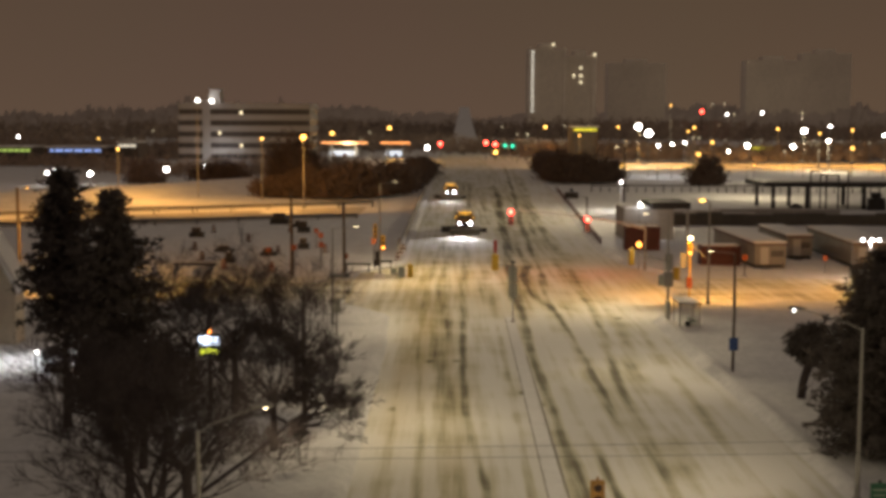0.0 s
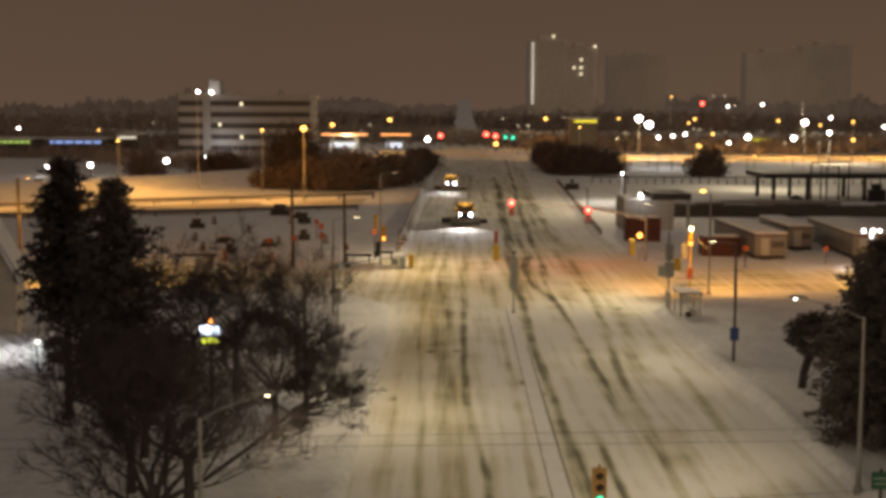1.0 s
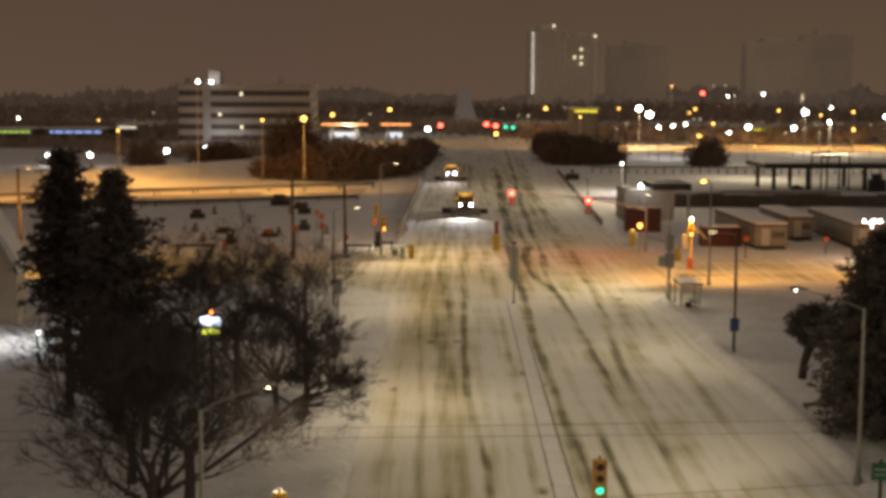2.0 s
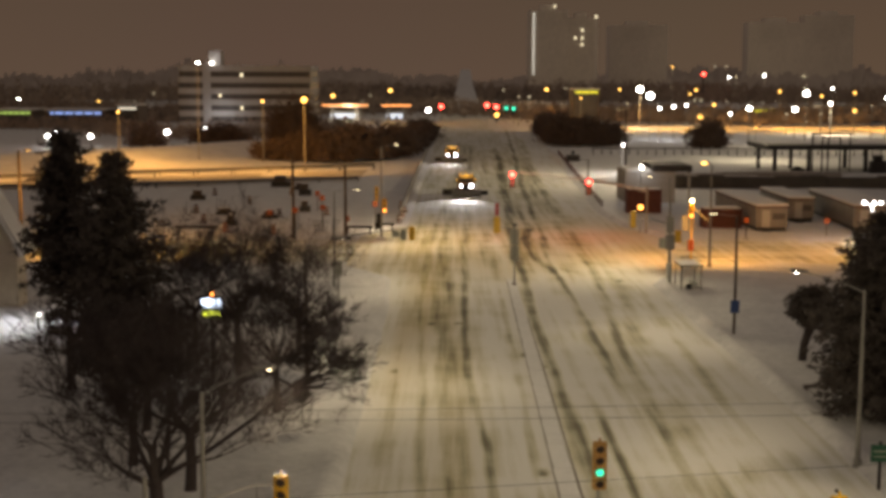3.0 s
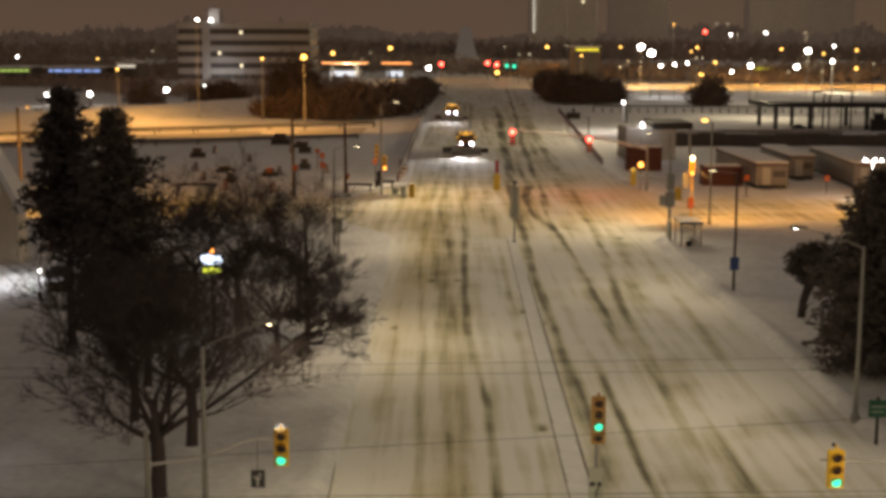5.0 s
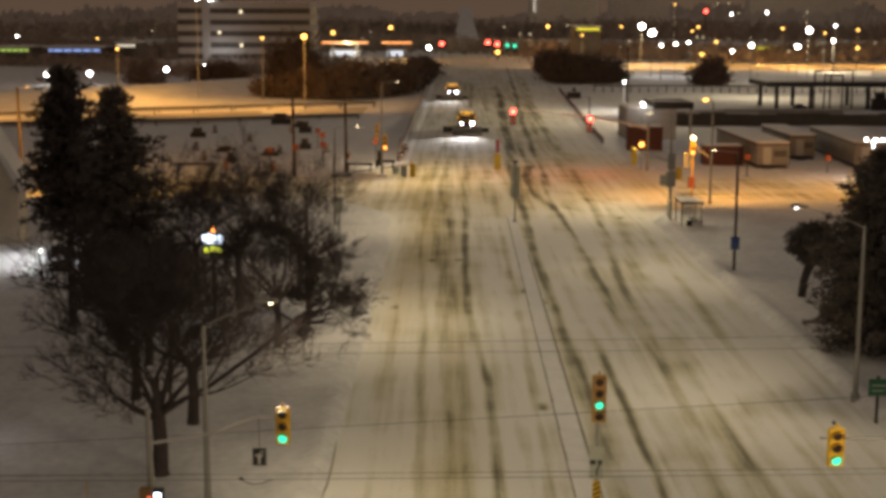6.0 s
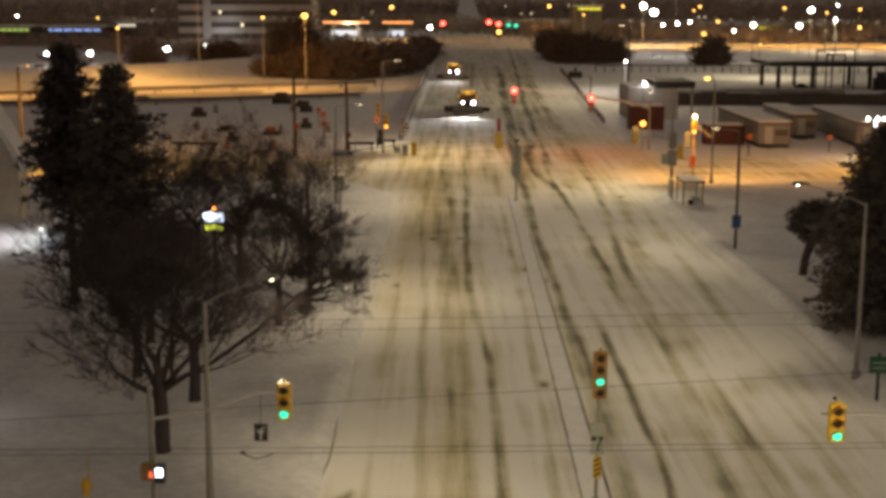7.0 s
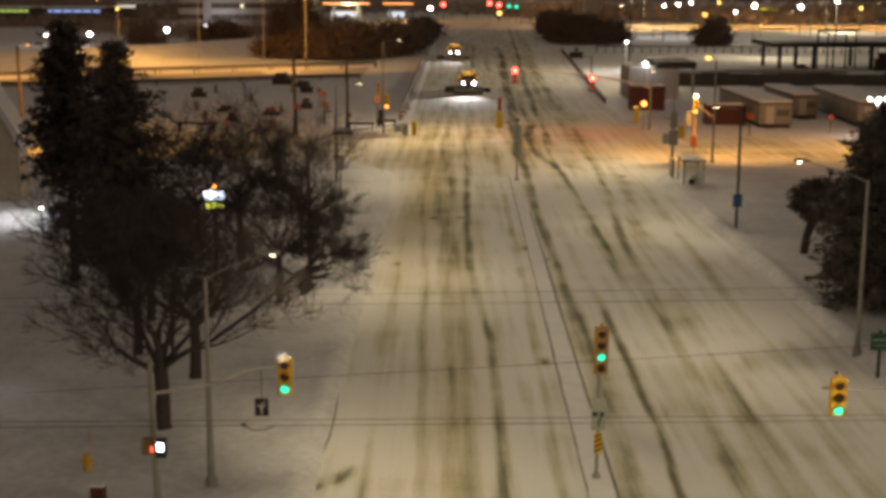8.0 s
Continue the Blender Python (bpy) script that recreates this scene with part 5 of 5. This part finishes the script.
def snow_plow(x, y, turn, label, beam):
    t = thing("snow_plow_truck", x, y, 0, label, "snow plow", "snow plows", rz=turn)
    body = box(-1.15, 0.6, 1.0, 1.15, 2.6, 2.9, 0.12)
    add_box(body, -1.0, -0.9, 1.0, 1.0, 0.65, 1.95, 0.15)
    part("cab", body, TRUCKRED, t)
    part("windscreen", box(-0.95, 0.56, 2.0, 0.95, 0.597, 2.75, 0.03), DARKGLASS, t)
    part("grille", box(-0.6, -0.95, 1.1, 0.6, -0.905, 1.8, 0.02), BLACK, t)
    part("dump_box", box(-1.25, 2.8, 1.2, 1.25, 7.6, 2.8, 0.08), DARKSTEEL, t)
    part("salt_load", box(-1.1, 3.0, 2.803, 1.1, 7.4, 3.1, 0.12), SNOW_CAP, t)
    part("chassis", box(-0.5, -0.8, 0.6, 0.5, 7.6, 1.0), DARKSTEEL, t)
    for wx in (-1.05, 1.05):
        for wy in (0.0, 5.0, 6.3):
            wh = part("wheel", tube([(wx - 0.16, wy, 0.52), (wx + 0.16, wy, 0.52)], 0.52, 16), RUBBER, t)
            part("rim", tube([(wx - 0.17, wy, 0.52), (wx + 0.17, wy, 0.52)], 0.26, 12), GALV, wh)
    blade = bmesh.new()
    prof = [(-2.25, 0.08), (-2.45, 0.35), (-2.5, 0.7), (-2.35, 1.05), (-2.1, 1.2)]
    rows = [[blade.verts.new((bx, py + 0.12 * bx, pz)) for py, pz in prof] for bx in (-2.1, -0.7, 0.7, 2.1)]
    for a, b in zip(rows, rows[1:]):
        for k in range(4):
            blade.faces.new((a[k], b[k], b[k + 1], a[k + 1]))
    bmesh.ops.solidify(blade, geom=blade.faces[:], thickness=0.06)
    part("front_blade", blade, GALV, t)
    part("push_frame", box(-0.4, -2.2, 0.4, 0.4, -0.8, 0.6), DARKSTEEL, t)
    part("wing_blade", box(-3.4, 0.9, 0.15, -1.3, 1.05, 1.0, 0.03), DARKSTEEL, t)
    part("wing_arm", tube([(-1.1, 1.3, 1.1), (-2.4, 1.05, 0.8)], 0.06, 6), DARKSTEEL, t)
    part("wing_blade", box(1.3, 1.4, 0.15, 3.2, 1.55, 0.75, 0.03), DARKSTEEL, t)
    bar = part("light_bar", box(-0.95, 1.0, 2.9, 0.95, 1.3, 3.05, 0.03), BLACK, t)
    for bx in (-0.78, -0.14, 0.14, 0.78):
        part("beacon_lens", box(bx - 0.1, 0.96, 3.0, bx + 0.1, 1.2, 3.16, 0.03), L_BEACON, bar)
    part("visor_lamp_row", box(-0.6, 0.52, 2.78, 0.6, 0.59, 2.84, 0.01), L_BEACON, t)
    part("mirror", box(-1.5, 0.5, 2.0, -1.28, 0.6, 2.6, 0.03), BLACK, t)
    part("mirror", box(1.28, 0.5, 2.0, 1.5, 0.6, 2.6, 0.03), BLACK, t)
    for bx, r in ((-0.75, 0.14), (0.75, 0.22)):
        part("headlight", ball(bx, -0.95, 1.6, r, 1, 0.5, 1), L_HEAD, t)
        part("marker_lamp", ball(bx * 1.75, 0.5, 2.4, 0.09), L_BEACON, t)
    d = bpy.data.lights.new("plow_beam", "SPOT")
    d.energy, d.color, d.spot_size, d.spot_blend, d.shadow_soft_size = beam, (0.98, 0.95, 1.0), radians(74), 1.0, 0.3
    ob = new("plow_beam", d)
    ob.matrix_world = look((x, y - 3.0, 2.6), (x - 0.9, y - 9.5, 0))


L_BEACON = glow("beacon_amber", (1.0, 0.5, 0.06), 3)
L_HEAD = glow("headlight_white", (0.84, 0.87, 1.0), 22)
snow_plow(3.2, 196, 0, "snow plow truck with headlights and amber roof beacons", 5200)
snow_plow(1.6, 276, 0, "snow plow truck with headlights and amber roof beacons", 3000)

# ---------------- far town ----------------
office = thing("office_building", -57, 392, 0, "six-storey office block with pale and dark bands", "building")
part("core", box(-18.6, 0.4, 0, 18.6, 26, 20.2), DARKGLASS, office)
for k in range(6):
    z = 3.2 * k + 2.6
    part("spandrel", box(-18.9, 0, z, 18.9, 26.4, z + 1.7), PALECONC, office)
    w = part("window_band", box(-18.7, 0.3, z - 1.55, 18.7, 0.38, z - 0.01), DARKGLASS, office)
    for j in range(15):
        part("mullion", box(-18.6 + 2.65 * j, 0.15, z - 1.5, -18.4 + 2.65 * j, 0.29, z), DARKSTEEL, w)
part("pier", box(-11.8, -0.5, 0, -9.6, 1, 20.8), PALECONC, office)
part("stair_tower", box(-10.3, 2, 20.2, -7.0, 8, 24.4, 0.1), PALECONC, office)
for x, z, s in ((-9.5, 20.9, 0.35), (-13.2, 21.0, 0.25)):
    part("roof_light", ball(x, 1.4, z, s * 0.9, 1.5, 1, 0.8), L_WHITE, office)
for x, z in ((-0.8, 17.6), (-7.0, 11.8), (-5.2, 12.8), (-0.8, 8.2), (-5, 9.8)):
    part("lit_window", box(x - 0.4, 0.2, z - 0.5, x + 0.4, 0.28, z + 0.5), L_WIN, office)
part("entrance", box(-12, -1.0, 0, -4, 0.3, 4.0, 0.05), PALECONC, office)
# added light on the office front, without a fitting of its own
lamp_light(-63, 386, 5.5, 700, LED, 0.5)
lamp_light(-66, 391, 22.5, 150, LED, 0.4)

# tower blocks in the distance
def tower(x, y, w, d, h, storeys, label, fins=()):
    t = thing("tower_block", x, y, 0, label, "building", "tower blocks")
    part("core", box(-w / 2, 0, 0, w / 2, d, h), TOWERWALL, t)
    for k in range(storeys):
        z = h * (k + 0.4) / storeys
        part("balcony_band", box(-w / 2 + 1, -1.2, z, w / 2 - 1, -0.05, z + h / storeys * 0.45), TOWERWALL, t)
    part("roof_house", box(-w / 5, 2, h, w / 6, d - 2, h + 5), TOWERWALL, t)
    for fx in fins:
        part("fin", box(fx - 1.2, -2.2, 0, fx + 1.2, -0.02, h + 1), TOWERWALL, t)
    return t


tw = tower(98, 1300, 36, 26, 80, 28, "dark apartment tower with a lit stairwell strip", (-16, 17))
for k in range(18):
    part("stairwell_lamp", box(-14.6, -2.45, 21 + 3.25 * k, -12.7, -2.25, 22.2 + 3.25 * k, 0.1), glow("stairwell_light", (1.0, 0.95, 0.82), 1.1) if k == 0 else bpy.data.materials["stairwell_light"], tw)
part("roof_lamp", ball(6, -1, 84, 1.3), L_WIN, tw)
tw = tower(131, 1310, 30, 26, 74, 26, "dark apartment tower with a few lit windows", (12,))
for x, z in ((0.2, 62.4), (0.2, 55), (-6.4, 55), (0.2, 49)):
    part("lit_window", box(x - 1.0, -1.5, z - 1.2, x + 1.0, -1.25, z + 1.2), L_WIN, tw)
part("roof_lamp", ball(13, -2.5, 75, 1.4), L_WIN, tw)
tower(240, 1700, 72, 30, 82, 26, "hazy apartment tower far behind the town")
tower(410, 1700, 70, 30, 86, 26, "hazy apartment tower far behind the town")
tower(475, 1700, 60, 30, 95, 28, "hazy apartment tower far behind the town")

# filling station canopies
def filling_station(x0, x1, y):
    t = thing("filling_station", (x0 + x1) / 2, y, 0, "filling station canopy with a glowing orange edge", "filling station", "filling stations")
    w = (x1 - x0) / 2
    part("canopy", box(-w, 0, 5.6, w, 10, 6.5, 0.1), WHITEP, t)
    part("edge_strip", box(-w - 0.1, -0.15, 5.95, w + 0.1, -0.02, 6.3, 0.05), L_STRIP, t)
    for s in (-0.55, 0.5):
        part("column", box(s * w - 0.4, 2, 0, s * w + 0.4, 2.8, 5.6), PALECONC, t)
    for s in (-0.5, 0, 0.5):
        part("pump", box(s * w - 0.5, 3, 0.1, s * w + 0.5, 3.8, 1.9, 0.1), RUST, t)
    part("shop", box(-w * 0.8, 14, 0, w * 0.6, 22, 3.6, 0.1), PALECONC, t)
    part("shop_front", box(-w * 0.75, 13.9, 0.6, w * 0.5, 13.98, 2.6), glow("shop_white", (0.85, 0.9, 1.0), 0.9), t)


filling_station(-48, -30, 540)
filling_station(-24.5, -13, 540)
lamp_light(-38, 538, 5.2, 2500, WARM, 0.5)


SHOPWALL = mat("dark_brick_shop", (0.14, 0.11, 0.09), 0.9, 0, 0.3, 0.5, 0.2, 6)


def low_shop(x, y, w, h, strip, label):
    t = thing("shop_building", x, y, 0, label, "building", "far shops")
    part("wall", box(-w / 2, 0, 0, w / 2, 14, h), SHOPWALL, t)
    part("roof_edge", box(-w / 2 - 0.3, -0.3, h, w / 2 + 0.3, 14.3, h + 0.5), SNOW_CAP, t)
    sg = part("sign_strip", box(-w * 0.42, -0.2, h - 1.3, w * 0.42, -0.02, h - 0.5, 0.05), strip, t)
    for k in range(5):
        part("sign_gap", box(-w * 0.36 + w * 0.16 * k, -0.23, h - 1.2, -w * 0.36 + w * 0.16 * k + w * 0.03, -0.203, h - 0.6), DARKSTEEL, sg)
    part("shop_window", box(-w * 0.4, -0.1, 0.6, w * 0.4, -0.02, h - 1.8), DARKGLASS, t)


S_BLUE, S_LIME, S_WARM, S_YEL = glow("strip_blue", (0.35, 0.5, 1.0), 0.8), glow("strip_lime", (0.5, 0.7, 0.15), 0.7), glow("strip_white", (1, 0.9, 0.7), 0.8), glow("strip_yellow", (0.9, 0.8, 0.05), 1.2)
low_shop(-141, 450, 12, 6, S_LIME, "low shop with a lime-lit sign strip")
low_shop(-121, 450, 20, 6, S_BLUE, "low shop with a blue-lit sign strip")
low_shop(-104, 450, 7, 7.6, S_WARM, "low shop with a white-lit sign strip")
low_shop(53, 510, 10, 12.8, S_YEL, "low building with a yellow-green lit sign")
low_shop(123.5, 530, 9, 5.6, S_YEL, "low shop with a yellow-lit canopy")
low_shop(158, 528, 14, 3.6, S_WARM, "low white shed among floodlights")
for x, y, w, h in ((-160, 600, 40, 6), (180, 560, 50, 6)):
    t = thing("warehouse", x, y, 0, "dark flat-roofed warehouse with a snowy roof", "building", "warehouses")
    part("wall", box(-w / 2, 0, 0, w / 2, 25, h), CONCRETE, t)
    part("roof_snow", box(-w / 2, 0, h + 0.003, w / 2, 25, h + 0.3, 0.1), CONCRETE, t)
    for k in range(5):
        part("dock_door", box(-w * 0.4 + w * 0.17 * k, -0.1, 0, -w * 0.4 + w * 0.17 * k + w * 0.08, -0.02, 4), DARKSTEEL, t)

# lights of the town
WHITE_FAR = [(65.7, 460, 13.4, 1.25), (56.7, 377, 12.3, 1.14), (79.5, 357, 9.4, 0.76), (91.1, 345, 13.4, 0.84), (99.4, 388, 8.5, 0.82), (118.5, 420, 9.6, 0.64), (94.5, 452, 5.5, 0.48), (62.2, 371, 9.4, 0.45), (56.2, 357, 9.3, 0.43), (69.7, 394, 9.4, 0.42), (256.3, 1100, 19.9, 1.0), (102.4, 362, 14.5, 0.33), (228.3, 1100, 18.5, 0.83), (-94.1, 325, 2.8, 0.79), (-92.6, 327, 3.8, 0.5), (-84.0, 325, 2.9, 0.69), (-66.2, 327, 3.9, 0.69), (-62.3, 356, 4.0, 0.54), (-44.1, 353, 5.0, 0.37), (-5.2, 458, 6.2, 0.83), (-49.9, 278, 19.9, 0.25), (-137.7, 444, 9.7, 0.4), (32.1, 245, 5.2, 0.22), (26.6, 184, 5.2, 0.2), (108.1, 335, 12.5, 0.41)]
AMBER_FAR = [(-24.8, 243, 13.05, 0.66), (-30.5, 377, 12.0, 0.69), (-20.5, 525, 12.1, 0.95), (-36.4, 275, 12.2, 0.36), (-65.4, 275, 10.0, 0.35), (43.0, 575, 12.3, 0.87), (50.7, 517, 11.3, 0.63), (46.8, 469, 10.3, 0.43), (73.6, 575, 12.4, 0.61), (118.2, 483, 12.6, 0.58), (120.9, 439, 11.6, 0.47), (133.8, 447, 12.6, 0.54), (98.0, 327, 9.5, 0.5), (80.6, 439, 13.4, 0.53), (74.6, 416, 12.4, 0.38), (79.2, 402, 9.4, 0.55), (72.1, 385, 6.4, 0.82), (81.2, 356, 4.4, 0.27), (-115.8, 460, 8.8, 0.42), (111.4, 670, 22.5, 0.51)]
FAINT_FAR = [(56.4, 635, 12.4, 0.38), (25.0, 575, 12.3, 0.35), (30.8, 497, 10.3, 0.45), (27.1, 497, 10.3, 0.3), (175.2, 889, 24.7, 0.54), (173.4, 845, 24.7, 0.51), (233.7, 1100, 19.0, 0.67), (158.0, 603, 18.7, 0.37), (77.3, 422, 10.4, 0.32), (79.1, 422, 10.4, 0.32), (103.8, 415, 6.5, 0.31), (114.1, 415, 6.6, 0.25), (63.1, 472, 8.4, 0.29), (-109.5, 517, 10.8, 0.31), (-29.2, 545, 10.1, 0.33), (-26.8, 449, 9.1, 0.27), (120.5, 386, 9.6, 0.23)]


def far_lamps(rows, material):
    for x, y, z, r in rows:
        t = thing("distant_lamp", x, y, 0, "distant lamp glowing on a slim pole", "street lamp", "distant lamps")
        part("pole", tube([(0, 0.1, 0), (0, 0.1, z)], [0.12, 0.08], 6), GALV, t)
        part("globe", ball(0, -0.1, z, r * 0.7, 1.15, 0.8, 1.0), material, t)


far_lamps(WHITE_FAR, L_WHITE)
far_lamps(AMBER_FAR, L_SODIUM)
far_lamps(FAINT_FAR, L_WIN)
lamp_light(32.1, 242.5, 5.0, 900, LED, 0.3)
# fill light added over the snow field; no lamp stands here
lamp_light(66, 285, 11, 6000, WARM, 0.5)
for x, y, w in ((62, 385, 2500), (-84, 318, 900)):
    lamp_light(x, y, 10, w, LED, 1.0)

for x, z, m in ((-1.0, 6.2, L_RED), (16.4, 6.7, L_RED), (19.9, 6.1, L_RED), (23.7, 5.7, L_GREEN), (26.5, 5.5, L_GREEN), (20.1, 3.1, L_SODIUM)):
    t = thing("distant_signal", x, 520, 0, "distant traffic signal glowing over the street", "traffic signal", "distant signals")
    part("pole", tube([(0, 0.6, 0), (0, 0.6, z + 1.2)], 0.12, 6), GALV, t)
    hd = part("signal_head", box(-0.7, 0, z - 2.0, 0.7, 0.5, z + 1.0, 0.1), BLACK, t)
    part("lens", disc(0, 0, z, 0.75, 0.1, 14), m, hd)
t = thing("mast_beacon", 170, 900, 0, "thin radio mast with a red beacon", "radio mast")
part("mast", tube([(0, 0, 0), (0, 0, 19.5)], 0.3, 6), DARKSTEEL, t)
part("beacon_lamp", ball(0, -0.3, 20.0, 1.1), L_RED, t)

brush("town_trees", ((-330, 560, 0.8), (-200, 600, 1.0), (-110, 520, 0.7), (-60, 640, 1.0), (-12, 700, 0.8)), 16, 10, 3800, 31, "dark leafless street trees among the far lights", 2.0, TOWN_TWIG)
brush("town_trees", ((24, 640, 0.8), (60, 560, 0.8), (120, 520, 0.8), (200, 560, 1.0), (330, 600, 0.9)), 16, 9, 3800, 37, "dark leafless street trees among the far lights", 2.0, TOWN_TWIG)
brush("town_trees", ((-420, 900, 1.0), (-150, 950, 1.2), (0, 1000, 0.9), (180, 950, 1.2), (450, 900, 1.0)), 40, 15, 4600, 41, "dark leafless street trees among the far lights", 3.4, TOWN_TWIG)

# the street climbs a far hill between the woods
bm = bmesh.new()
rows = []
for y, z, x0, x1 in ((690, 0.05, 4.5, 19.5), (800, 5.0, 6.5, 19.5), (950, 13.0, 9.5, 20), (1150, 24.0, 14, 22)):
    rows.append([bm.verts.new(p) for p in ((x0 - 2, y, -1), (x0, y, z), (x1, y, z), (x1 + 2, y, -1))])
for a, b in zip(rows, rows[1:]):
    for k in range(3):
        bm.faces.new((a[k], a[k + 1], b[k + 1], b[k]))
bm.faces.new(rows[-1])
tagged(part("hill_street", bm, SNOW), "snowy street climbing a far hill", "road", kind="structure")

# far woods closing the horizon, their pale colour standing in for haze
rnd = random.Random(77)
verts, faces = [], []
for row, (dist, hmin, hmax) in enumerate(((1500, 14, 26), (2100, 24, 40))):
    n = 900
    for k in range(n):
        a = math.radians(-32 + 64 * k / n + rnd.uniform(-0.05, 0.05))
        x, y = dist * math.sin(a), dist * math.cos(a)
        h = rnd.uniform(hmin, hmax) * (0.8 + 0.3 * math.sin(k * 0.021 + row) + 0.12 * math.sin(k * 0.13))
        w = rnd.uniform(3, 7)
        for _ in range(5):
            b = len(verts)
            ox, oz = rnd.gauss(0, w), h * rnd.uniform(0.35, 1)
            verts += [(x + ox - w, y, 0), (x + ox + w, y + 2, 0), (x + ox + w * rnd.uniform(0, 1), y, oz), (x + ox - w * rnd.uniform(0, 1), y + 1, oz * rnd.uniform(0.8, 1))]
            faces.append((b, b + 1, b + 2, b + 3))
tagged(arrays("far_woods", verts, faces, mat("woods_with_painted_haze", (0.62, 0.55, 0.50), 1.0, 0, 0.2, 0.004, 0, 0.05)), "wooded horizon beyond the town with haze painted in", "woods", kind="stuff")
